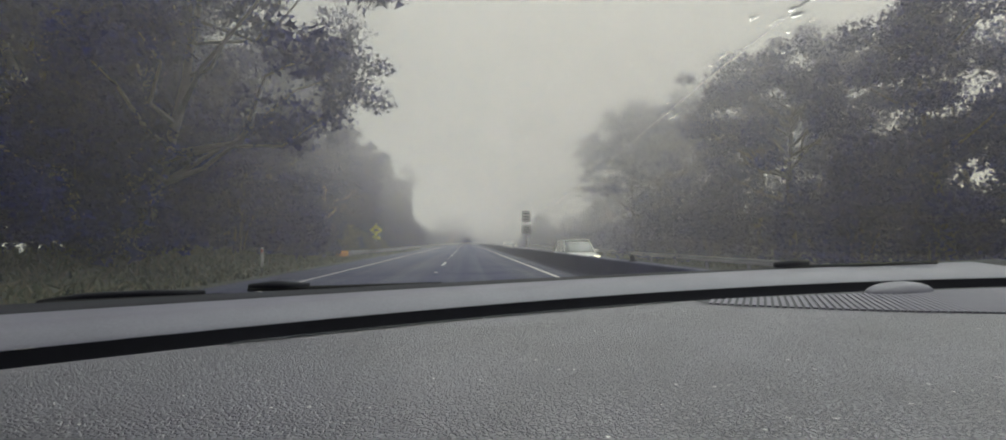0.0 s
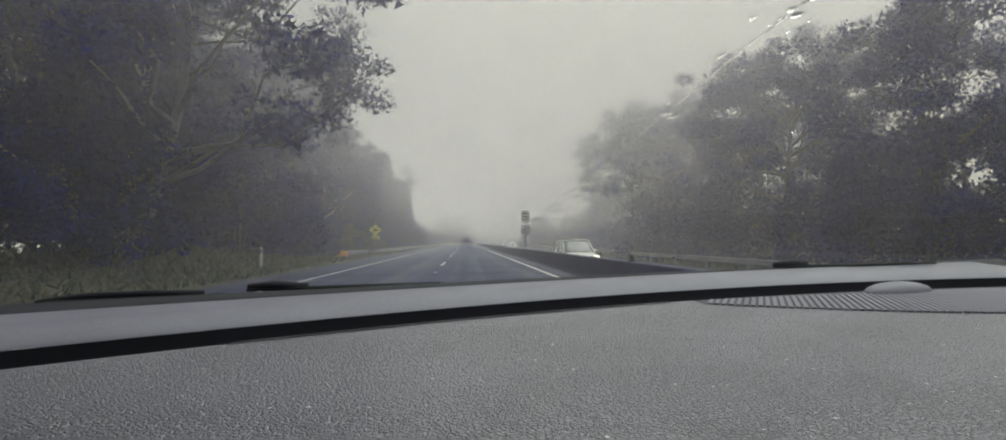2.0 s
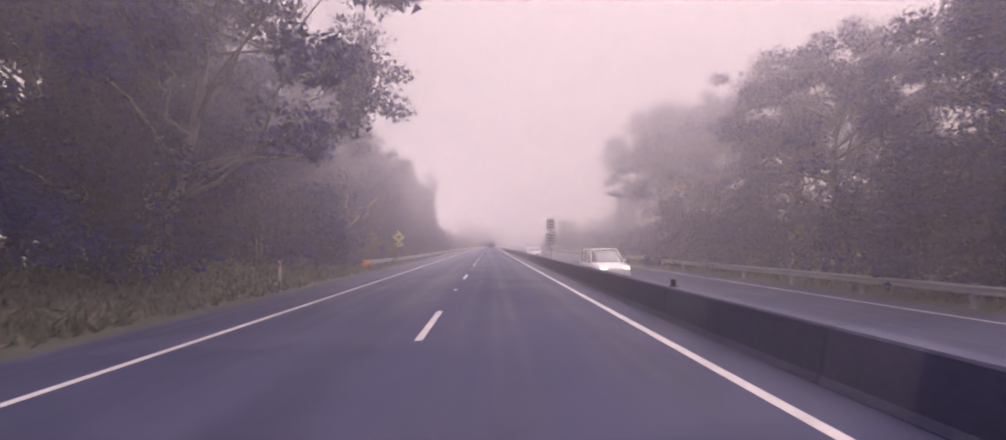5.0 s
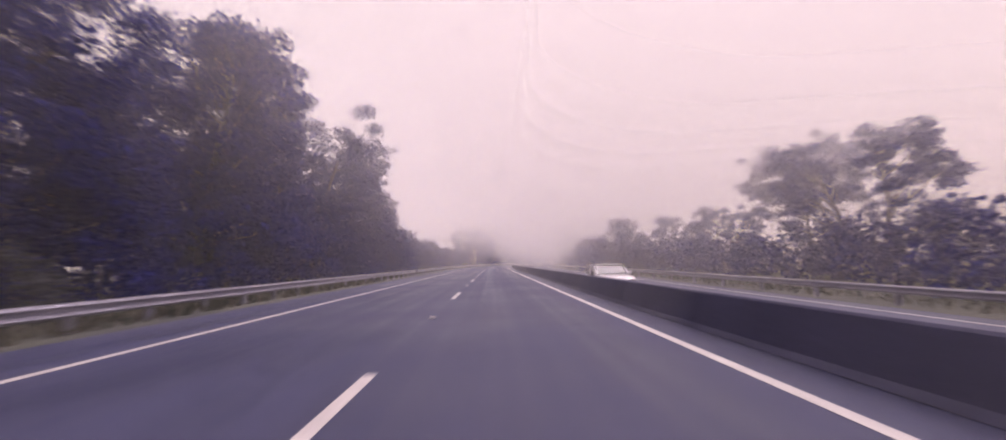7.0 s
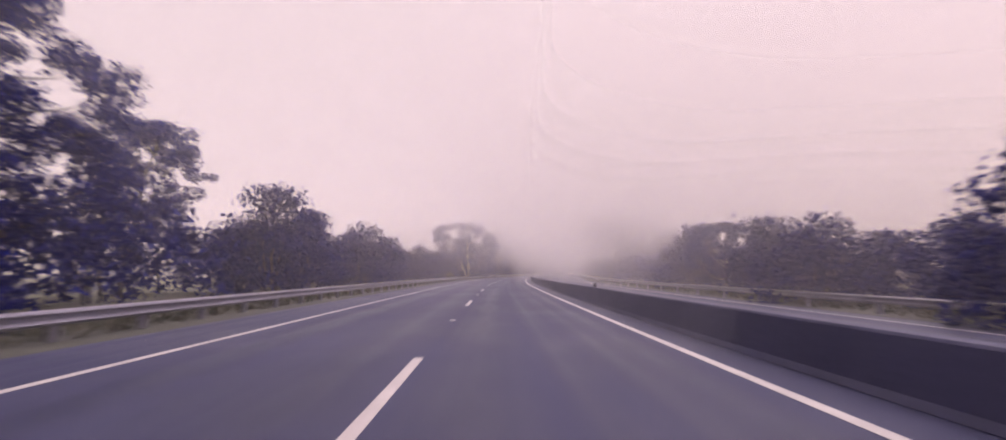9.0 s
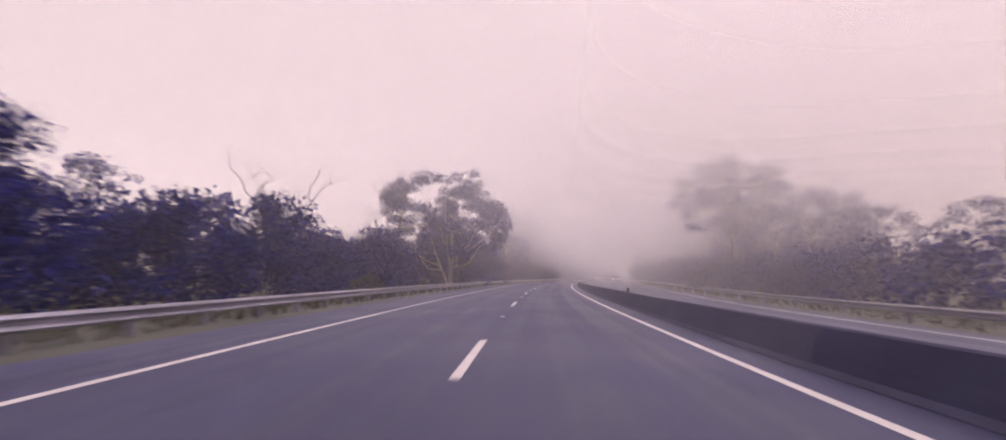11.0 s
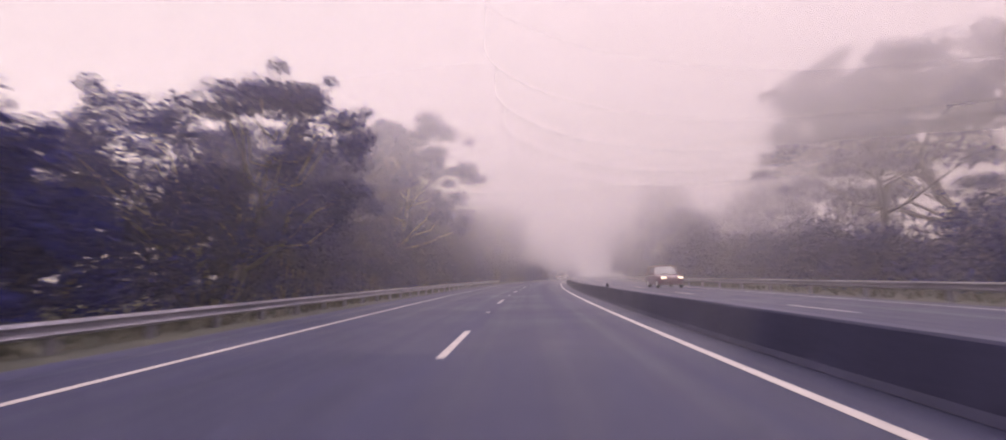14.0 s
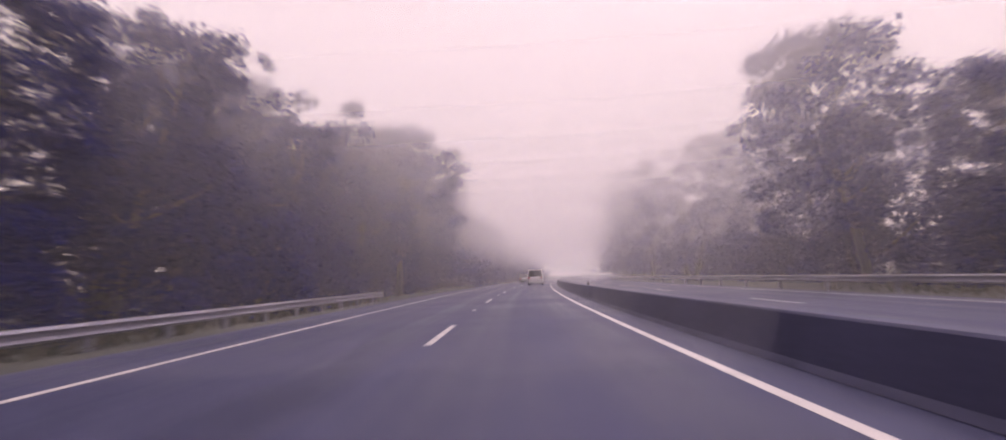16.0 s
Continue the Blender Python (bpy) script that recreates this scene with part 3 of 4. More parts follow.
def grow(kind, s, lat, height):
    """A tree of the forest, set a little off its place."""
    if s < CAR_S - 4 and kind in ("tall", "tall_b", "dome_b"):
        kind = "far"
    plant(kind, s + wood.uniform(-2, 2), lat + wood.uniform(-0.8, 0.8), height)


for s in range(-36, 72, 5):
    tall = 12.8 if s < -7 else 16.0 if s < 12 else 13.8 if s < 27 else 12.4 if s < 58 else 11.2
    grow(wood.choice(("tall_b", "tall", "dome_b", "tall_b")), s, -14.2, tall + wood.uniform(0, 1.8))
    grow("bush", s, -10.9 if s > 30 or s < 10 else -13.0, wood.uniform(4.5, 7.0))
    grow("far", s + 2, -20.5, tall - 1 + wood.uniform(0, 2))
for s in range(180, 390, 6):
    tall = 4.2 if s < 193 else 6.4 if s < 200 else 9.6 if s < 226 else 14.2 if s < 236 else 10.4 if s < 252 else 13.6
    near = s < 280
    grow(wood.choice(("tall_b", "dome_b")) if near and tall > 9.5 else "far", s, -16.0, tall + wood.uniform(0, 2.6))
    grow("bush" if near else "thicket", s, -11.6, wood.uniform(4.8, 6.8))
    if s > 230:
        grow("tall_b" if near else "far", s + 3, -13.0, wood.uniform(9.5, 11.6) if s < 250 else wood.uniform(12, 14.2))
for s in range(-34, 18, 6):
    grow(wood.choice(("far", "far_b")), s, 26.0, wood.uniform(10, 12.6))
    grow("bush", s, 18.0, wood.uniform(4.8, 6.6))
for s in range(20, 144, 9):
    grow(wood.choice(("bush", "bush_b")), s, 23.5, wood.uniform(3.2, 4.6))
for s in range(144, 400, 7):
    grow(wood.choice(("far", "far_b")), s, 30.0, wood.uniform(6.5, 9) if s < 228 else wood.uniform(11, 14))
    grow(wood.choice(("bush", "bush_b")) if s < 280 else "thicket", s, 21.0, wood.uniform(3.6, 5.2))
for s in range(290, 400, 9):
    grow("far", s, 17.0, wood.uniform(13.5, 16))
for s in range(84, 190, 7):
    grow("far_b", s, -24.0, wood.uniform(5.0, 7.6))
for s in range(-34, 300, 6):
    grow("thicket", s, -17.0, wood.uniform(4.0, 6.0))
    grow("thicket", s, 23.5, wood.uniform(3.6, 5.0))


# ---------------------------------------------------------------- more materials
def gloss(name, colour, rough, metal=0.0, coat=0.0):
    m, n, l, b = material(name)
    b.inputs["Base Color"].default_value = (*colour, 1)
    b.inputs["Roughness"].default_value, b.inputs["Metallic"].default_value = rough, metal
    b.inputs["Coat Weight"].default_value = coat
    return m


def leather_material():
    """Pebbled dashboard skin with specks of dust."""
    m, n, l, b = material("grained_dash_skin")
    tc, vor, big, dust = n.new("ShaderNodeTexCoord"), n.new("ShaderNodeTexVoronoi"), n.new("ShaderNodeTexNoise"), n.new("ShaderNodeTexVoronoi")
    warp, mixv = n.new("ShaderNodeTexNoise"), n.new("ShaderNodeMix")
    mixv.data_type = "VECTOR"
    warp.inputs["Scale"].default_value = 120
    l.new(tc.outputs["Object"], warp.inputs["Vector"])
    mixv.inputs[0].default_value = 0.006
    l.new(tc.outputs["Object"], mixv.inputs[4])
    l.new(warp.outputs["Color"], mixv.inputs[5])
    vor.feature = "DISTANCE_TO_EDGE"
    vor.inputs["Scale"].default_value = 270
    l.new(mixv.outputs[1], vor.inputs["Vector"])
    big.inputs["Scale"].default_value, big.inputs["Detail"].default_value = 9, 4
    l.new(tc.outputs["Object"], big.inputs["Vector"])
    ramp = n.new("ShaderNodeValToRGB")
    ramp.color_ramp.elements[0].position, ramp.color_ramp.elements[1].position = 0.3, 0.7
    ramp.color_ramp.elements[0].color, ramp.color_ramp.elements[1].color = (0.115, 0.11, 0.15, 1), (0.17, 0.163, 0.22, 1)
    l.new(big.outputs[0], ramp.inputs[0])
    dust.inputs["Scale"].default_value = 75
    l.new(tc.outputs["Object"], dust.inputs["Vector"])
    speck, pick, both_ = n.new("ShaderNodeMath"), n.new("ShaderNodeMath"), n.new("ShaderNodeMath")
    speck.operation, pick.operation, both_.operation = "LESS_THAN", "GREATER_THAN", "MULTIPLY"
    speck.inputs[1].default_value, pick.inputs[1].default_value = 0.115, 0.74
    sepc = n.new("ShaderNodeSeparateColor")
    l.new(dust.outputs["Color"], sepc.inputs[0])
    l.new(dust.outputs["Distance"], speck.inputs[0])
    l.new(sepc.outputs[0], pick.inputs[0])
    l.new(speck.outputs[0], both_.inputs[0])
    l.new(pick.outputs[0], both_.inputs[1])
    col = n.new("ShaderNodeMix")
    col.data_type = "RGBA"
    l.new(both_.outputs[0], col.inputs[0])
    l.new(ramp.outputs[0], col.inputs[6])
    col.inputs[7].default_value = (0.75, 0.72, 0.74, 1)
    l.new(col.outputs[2], b.inputs["Base Color"])
    b.inputs["Roughness"].default_value = 0.40
    b.inputs["IOR"].default_value = 2.7
    bu, rng = n.new("ShaderNodeBump"), n.new("ShaderNodeMapRange")
    rng.inputs["From Max"].default_value = 0.18
    l.new(vor.outputs["Distance"], rng.inputs[0])
    bu.inputs["Strength"].default_value, bu.inputs["Distance"].default_value = 0.9, 0.0018
    l.new(rng.outputs[0], bu.inputs["Height"])
    l.new(bu.outputs[0], b.inputs["Normal"])
    return m


def pane_material(name, tint, share):
    """Thin clear glass: mostly see-through, with a sharp reflection."""
    m, n, l, b = material(name)
    n.remove(b)
    clear, shine, mix, fres = n.new("ShaderNodeBsdfTransparent"), n.new("ShaderNodeBsdfGlossy"), n.new("ShaderNodeMixShader"), n.new("ShaderNodeFresnel")
    clear.inputs[0].default_value = (*tint, 1)
    shine.inputs["Roughness"].default_value = 0.02
    mul = n.new("ShaderNodeMath")
    mul.operation = "MULTIPLY"
    mul.inputs[1].default_value = share
    fres.inputs[0].default_value = 1.3
    l.new(fres.outputs[0], mul.inputs[0])
    l.new(mul.outputs[0], mix.inputs[0])
    l.new(clear.outputs[0], mix.inputs[1])
    l.new(shine.outputs[0], mix.inputs[2])
    l.new(mix.outputs[0], n["Material Output"].inputs["Surface"])
    return m


def water_material():
    m, n, l, b = material("rain_water")
    b.inputs["Base Color"].default_value = (1, 1, 1, 1)
    b.inputs["Roughness"].default_value = 0.0
    b.inputs["IOR"].default_value = 1.33
    b.inputs["Transmission Weight"].default_value = 1.0
    return m


LEATHER = leather_material()
BAND = surface("soft_grey_cowl", (0.15, 0.144, 0.19), (0.20, 0.192, 0.25), 0.5, fine=260, coarse=8, bump=0.25, depth=0.0006)
BLACK = surface("black_plastic", (0.002, 0.002, 0.008), (0.006, 0.006, 0.018), 0.75, fine=60, coarse=5, bump=0.1)
GRILLE = surface("dark_grille_cloth", (0.05, 0.05, 0.065), (0.08, 0.08, 0.10), 0.7, fine=200, coarse=8, bump=0.1)
RUBBER = surface("black_rubber", (0.008, 0.008, 0.010), (0.02, 0.02, 0.024), 0.8, fine=40, coarse=4, bump=0.2)
PANE = pane_material("windscreen_glass", (0.97, 0.97, 0.98), 0.25)
CAR_GLASS = gloss("dark_car_window", (0.02, 0.02, 0.03), 0.08, 0.0, 0.5)
WATER = water_material()
WHITE_CAR = gloss("white_car_paint", (0.84, 0.82, 0.82), 0.3, 0.0, 0.6)
SILVER_CAR = gloss("silver_car_paint", (0.55, 0.54, 0.57), 0.3, 0.5, 0.6)
RED_CAR = gloss("dark_red_car_paint", (0.11, 0.032, 0.055), 0.3, 0.2, 0.7)
OWN_CAR = gloss("blue_grey_car_paint", (0.06, 0.06, 0.12), 0.25, 0.3, 0.8)
CHROME = gloss("wheel_alloy", (0.5, 0.5, 0.52), 0.3, 1.0)
HEAD = lamp_material("headlamp_lit", (1.0, 0.80, 0.55), 3.0)
TAIL = lamp_material("tail_lamp", (0.35, 0.03, 0.03), 0.1)
YELLOW = surface("yellow_sign_face", (0.80, 0.74, 0.05), (0.92, 0.86, 0.09), 0.5, fine=20, coarse=3, bump=0.05)
SIGN_BLACK = gloss("sign_black", (0.02, 0.02, 0.025), 0.5)
ORANGE = surface("orange_yellow_terminal", (0.62, 0.30, 0.05), (0.82, 0.44, 0.09), 0.5, fine=20, coarse=3, bump=0.1)
POST_WHITE = surface("white_post_plastic", (0.55, 0.53, 0.54), (0.75, 0.73, 0.73), 0.6, fine=30, coarse=4, bump=0.1)


# ---------------------------------------------------------------- guardrails
def guardrail(name, lat, face, s_from, s_to, z0, spacing, label, rise=None, flare=None):
    """A W-beam on posts; face +1: the beam faces to the right."""
    rail = tagged(new(name), label, "guardrail", "guardrails")
    w = [(0.0, 0.24), (0.055, 0.26), (0.075, 0.295), (0.012, 0.35), (0.012, 0.405), (0.075, 0.46), (0.055, 0.50), (0.0, 0.52)]
    prof = [(lat + face * x, z0 + z) for x, z in w] + [(lat + face * (x - 0.010), z0 + z) for x, z in w[::-1]]
    s = s_from
    while s < s_to - 1:
        e = min(s + 12.0, s_to)
        strip_along("beam", s, e - 0.02, prof, 3.0, STEEL, rail, closed=True, rise=rise, flare=flare)
        s = e
    bm = bmesh.new()
    box(bm, -0.055, 0.055, -0.075, 0.075, -0.65, 0.50, 0.008)
    post = None
    s = s_from + 0.6
    while s < s_to:
        if post is None:
            post = part("post", bm, STEEL, rail)
            p = post
        else:
            p = new("post", post.data)
            p.parent = rail
        p.matrix_basis = on_road(s, lat - face * 0.075 + (flare(s) if flare else 0.0), z0 + (rise(s) if rise else 0.0))
        s += spacing
    return rail


def flare(s):
    """The near guardrail leans away from the road towards its end."""
    return -1.0 * min(max((26.0 - s) / 17.0, 0.0), 1.0) ** 2


left_rail = guardrail("guardrail", -6.6, 1, 9.2, 253.5, -0.06, 2.0, "galvanised steel W-beam guardrail on posts beside the shoulder", None, flare)
right_rail = guardrail("guardrail", 15.0, -1, -60.0, 400.0, 0.10, 4.0, "galvanised steel guardrail beyond the opposite carriageway", far_level)

# orange-yellow rail terminal
bm = bmesh.new()
nose = []
for i in range(13):
    a = math.pi * i / 12
    nose.append((-0.20 + 0.24 * math.cos(a), -0.42 * math.sin(a) - 0.05))
nose += [(-0.95, 0.25), (-1.35, 0.55)]
low = [bm.verts.new((x, y, 0.02 + 0.10 * (i < 13) * 0 + (0.0 if i < 13 else 0.02))) for i, (x, y) in enumerate(nose)]
high = [bm.verts.new((x, y, 0.56 if i < 11 else 0.56 - 0.11 * (i - 10))) for i, (x, y) in enumerate(nose)]
for i in range(len(nose) - 1):
    bm.faces.new((low[i], low[i + 1], high[i + 1], high[i]))
bmesh.ops.solidify(bm, geom=bm.faces[:], thickness=0.02)
terminal = link("rail_terminal", bm, ORANGE)
terminal.matrix_basis = on_road(9.2, -7.6, -0.08)
tagged(terminal, "orange-yellow curved end terminal of the guardrail", "rail terminal")

# median barrier of precast lengths
barrier = tagged(new("median_barrier"), "dark wet concrete median barrier of precast lengths", "barrier", kind="structure")
prof = [(-0.26, -0.32), (-0.26, 0.0), (-0.21, 0.07), (-0.12, 0.52), (-0.10, 0.545), (0.10, 0.545), (0.12, 0.52), (0.21, 0.07), (0.26, 0.0), (0.26, -0.9)]
bm = bmesh.new()
rings = [[bm.verts.new((x, y, z)) for x, z in prof] for y in (-1.99, 1.99)]
for k in range(len(prof)):
    bm.faces.new((rings[0][k], rings[0][(k + 1) % len(prof)], rings[1][(k + 1) % len(prof)], rings[1][k]))
bm.faces.new(rings[0])
bm.faces.new(rings[1][::-1])
bmesh.ops.recalc_face_normals(bm, faces=bm.faces)
piece = None
for i in range(112):
    if piece is None:
        piece = part("barrier_length", bm, CONCRETE, barrier)
        p = piece
    else:
        p = new("barrier_length", piece.data)
        p.parent = barrier
    p.matrix_basis = on_road(-42 + 4 * i, 4.45, 0)
for i in range(16):
    bm = bmesh.new()
    box(bm, -0.045, 0.045, -0.02, 0.02, 0.0, 0.14, 0.01)
    box(bm, -0.07, 0.07, -0.05, 0.05, -0.005, 0.02, 0.005)
    d = link("delineator", bm, BLACK)
    d.matrix_basis = on_road(-16 + 24 * i, 4.45, 0.547)
    tagged(d, "small dark reflector standing on the concrete barrier", "delineator", "barrier delineators")


# ---------------------------------------------------------------- signs and posts
sign = tagged(new("warning_sign"), "yellow diamond warning sign with plate on grey post", "road sign")
bm = bmesh.new()
tube(bm, [(0, 0.04, -0.4), (0, 0.04, 3.05)], [0.035, 0.035], 10)
part("post", bm, STEEL, sign)
bm = bmesh.new()
box(bm, -0.42, 0.42, -0.006, 0.006, -0.42, 0.42, 0.004)
bmesh.ops.rotate(bm, verts=bm.verts, matrix=Matrix.Rotation(radians(45), 3, "Y"))
bmesh.ops.translate(bm, verts=bm.verts, vec=(0, 0, 2.50))
plate = part("diamond_plate", bm, YELLOW, sign, "yellow diamond plate")
bm = bmesh.new()
box(bm, -0.22, 0.10, -0.013, -0.009, 2.44, 2.60)
box(bm, 0.11, 0.24, -0.013, -0.009, 2.44, 2.53)
box(bm, -0.28, 0.30, -0.013, -0.009, 2.38, 2.405)
part("pictogram", bm, SIGN_BLACK, plate, "black lorry pictogram")
bm = bmesh.new()
box(bm, -0.38, 0.38, -0.006, 0.006, 1.56, 1.92, 0.004)
low_plate = part("lower_plate", bm, YELLOW, sign, "yellow plate with dark bars")
for z in (1.79, 1.68):
    bm = bmesh.new()
    box(bm, -0.26, 0.26, -0.012, -0.009, z - 0.025, z + 0.025)
    part("bar", bm, SIGN_BLACK, low_plate)
sign.matrix_basis = on_road(21.4, -7.9, -0.18)

for s, lat in ((-6.0, -7.2),):
    g = tagged(new("guide_post"), "white roadside guide post in the grass", "guide post")
    bm = bmesh.new()
    box(bm, -0.05, 0.05, -0.02, 0.02, -0.3, 1.0, 0.012)
    part("post", bm, POST_WHITE, g)
    # The reflector takes the faintly glowing tail-lamp material, though it is no lamp.
    bm = bmesh.new()
    box(bm, -0.035, 0.035, -0.026, -0.021, 0.78, 0.92, 0.004)
    part("reflector", bm, TAIL, g, "small red reflector with a faint added glow")
    g.matrix_basis = on_road(s, lat, -0.1 + bank(s, lat))


board = tagged(new("median_sign"), "two pale sign plates on a post behind the barrier", "road sign")
bm = bmesh.new()
tube(bm, [(0, 0.05, -0.3), (0, 0.05, 3.05)], [0.04, 0.04], 10)
part("post", bm, STEEL, board)
for z0, z1, w in ((2.30, 2.98, 0.26), (1.50, 2.10, 0.30)):
    bm = bmesh.new()
    box(bm, -w, w, -0.006, 0.006, z0, z1, 0.004)
    pl = part("plate", bm, POST_WHITE, board, "pale plate with dark bars")
    for k in range(3):
        bm = bmesh.new()
        zz = z0 + (z1 - z0) * (0.25 + 0.25 * k)
        box(bm, -w * 0.65, w * 0.65, -0.012, -0.009, zz - 0.03, zz + 0.03)
        part("bar", bm, SIGN_BLACK, pl)
board.matrix_basis = on_road(CAR_S + 29, 4.86, -0.1)


# ---------------------------------------------------------------- vehicles
def wheel(parent, x, y, r, width=0.2):
    bm = bmesh.new()
    bmesh.ops.create_cone(bm, cap_ends=True, segments=24, radius1=r, radius2=r, depth=width, matrix=Matrix.Translation((x, y, r)) @ Matrix.Rotation(radians(90), 4, "Y"))
    bmesh.ops.bevel(bm, geom=[e for e in bm.edges if e.calc_face_angle(0) > 1], offset=0.03, segments=2, affect="EDGES")
    w = part("wheel", bm, RUBBER, parent, "black tyre", True)
    bm = bmesh.new()
    side = 1 if x > 0 else -1
    bmesh.ops.create_cone(bm, cap_ends=True, segments=20, radius1=r * 0.62, radius2=r * 0.5, depth=0.02, matrix=Matrix.Translation((x + side * (width / 2 + 0.006), y, r)) @ Matrix.Rotation(radians(90 * side), 4, "Y"))
    part("rim", bm, CHROME, w, "alloy rim")


def loft(stations, keep):
    """Rings of a car's shape; each station: y, and half-ring points (x, z) from the sill up to the middle of the top."""
    bm = bmesh.new()
    rings = []
    for y, half in stations:
        pts = [(-x, z) for x, z in half] + [(x, z) for x, z in half[::-1]]
        rings.append([bm.verts.new((x, y, z)) for x, z in pts])
    for a, b in zip(rings, rings[1:]):
        for k in range(len(a)):
            bm.faces.new((a[k], a[(k + 1) % len(a)], b[(k + 1) % len(b)], b[k]))
    bm.faces.new(rings[0][::-1])
    bm.faces.new(rings[-1])
    bmesh.ops.recalc_face_normals(bm, faces=bm.faces)
    return bm


def vehicle(label, paint, length, width, height, belt, nose, tail, lit):
    """A car that faces +y. nose, tail: the y shares at which the cabin begins and ends."""
    car = tagged(new("car"), label, "car", "traffic on the highway")
    hw, hl = width / 2, length / 2
    def ring(k, zt, zb=0.22):
        return [(hw * k * 0.93, zb), (hw * k, zb + 0.12), (hw * k, zt - 0.18), (hw * k * 0.95, zt - 0.03), (hw * k * 0.7, zt)]
    stations = [(-hl, ring(0.80, belt - 0.22, 0.34)), (-hl + 0.08, ring(0.93, belt - 0.02, 0.28)), (-hl * 0.6, ring(1.0, belt)), (hl * nose, ring(1.0, belt)),
                (hl * 0.75, ring(0.97, belt - 0.10)), (hl - 0.12, ring(0.88, belt - 0.20, 0.26)), (hl, ring(0.72, belt - 0.32, 0.34))]
    part("body", loft(stations, 0), paint, car, "", True)
    y0, y1 = hl * tail, hl * nose + 0.05
    def roof(k, z):
        return [(hw * 0.97 * k, belt - 0.06), (hw * 0.95 * k, belt), (hw * 0.80 * k, z - 0.05), (hw * 0.6 * k, z)]
    slope = 0.75
    part("glasshouse", loft([(y0, roof(0.95, belt + 0.03)), (y0 + 0.28, roof(1.0, height - 0.05)), (y1 - slope, roof(1.0, height - 0.03)), (y1, roof(0.96, belt + 0.03))], 0), CAR_GLASS, car, "dark windows")
    bm = bmesh.new()
    ym = (y0 + 0.24 + y1 - slope) / 2
    box(bm, -hw * 0.76, hw * 0.76, y0 + 0.24, y1 - slope + 0.06, height - 0.07, height + 0.005, 0.03)
    part("roof", bm, paint, car, "", True)
    for x in (-1, 1):
        for ya, yb, w in ((y0 + 0.02, y0 + 0.30, 0.05), (ym - 0.05, ym - 0.05, 0.05), (y1 - 0.02, y1 - slope, 0.04)):
            bm = bmesh.new()
            tube(bm, [(x * hw * 0.945, ya, belt - 0.04), (x * hw * 0.79, yb, height - 0.04)], [w, w * 0.8], 6)
            part("pillar", bm, paint, car)
        for y in (-hl * 0.60, hl * 0.62):
            wheel(car, x * (hw - 0.11), y, 0.33)
        bm = bmesh.new()
        box(bm, x * hw * 0.62 - 0.17, x * hw * 0.62 + 0.17, hl - 0.13, hl - 0.03, belt - 0.34, belt - 0.20, 0.03)
        part("headlight", bm, HEAD if lit else CHROME, car, "lit headlight" if lit else "", True)
        bm = bmesh.new()
        box(bm, x * hw * 0.78 - 0.09, x * hw * 0.78 + 0.09, -hl + 0.0, -hl + 0.1, belt - 0.36, belt - 0.06, 0.02)
        part("tail_light", bm, TAIL, car, "red tail light", True)
        bm = bmesh.new()
        box(bm, x * (hw + 0.09) - 0.09, x * (hw + 0.09) + 0.09, y1 - 0.35, y1 - 0.25, belt, belt + 0.13, 0.03)
        part("wing_mirror", bm, paint, car, "", True)
    bm = bmesh.new()
    box(bm, -hw * 0.92, hw * 0.92, -hl - 0.05, -hl + 0.1, 0.34, 0.52, 0.04)
    part("bumper", bm, BLACK if "van" in label else paint, car, "", True)
    bm = bmesh.new()
    box(bm, -0.24, 0.24, -hl - 0.075, -hl - 0.055, 0.56, 0.68, 0.005)
    part("plate", bm, POST_WHITE, car, "pale number plate")
    return car


lead = vehicle("white boxy station wagon driving ahead in the lane", WHITE_CAR, 4.6, 1.80, 1.80, 1.05, 0.42, -0.97, False)
lead.matrix_basis = on_road(227.2 + 56, 1.75, 0)
ahead = vehicle("pale car far ahead in the fog", SILVER_CAR, 4.4, 1.75, 1.46, 0.93, 0.30, -0.80, False)
ahead.matrix_basis = on_road(227.2 + 84, -1.9, 0)
oncoming = vehicle("silver sedan on the opposite carriageway", SILVER_CAR, 4.6, 1.80, 1.42, 0.92, 0.30, -0.80, False)
oncoming.matrix_basis = on_road(41.5, 7.4, far_level(41.5), 180)
suv = vehicle("dark red wagon with lit headlights on the opposite carriageway", RED_CAR, 4.6, 1.85, 1.66, 1.02, 0.35, -0.95, True)
suv.matrix_basis = on_road(216.8, 11.1, far_level(216.8), 180)
white_suv = vehicle("white wagon with lit headlights on the opposite carriageway", WHITE_CAR, 4.7, 1.85, 1.70, 1.02, 0.35, -0.95, True)
white_suv.matrix_basis = on_road(1.0, 7.4, far_level(1.0), 180)


# ---------------------------------------------------------------- the car in which the walk begins
K = 0.75
EYE = 1.02
DEEP = 1.139          # the dashboard is this much deeper than its plan curves


def curve_y(x, a, b, c):
    u = x / K
    return K * (a + b * u + c * u * u)


def pad_edge(x):
    return curve_y(x, 0.794, 0.329, -0.122)


def band_low(x):
    return curve_y(x, 0.874, 0.338, -0.112)


def band_high(x):
    return curve_y(x, 0.959, 0.301, -0.055)


def cowl_edge(x):
    return curve_y(x, 1.000, 0.236, -0.027)


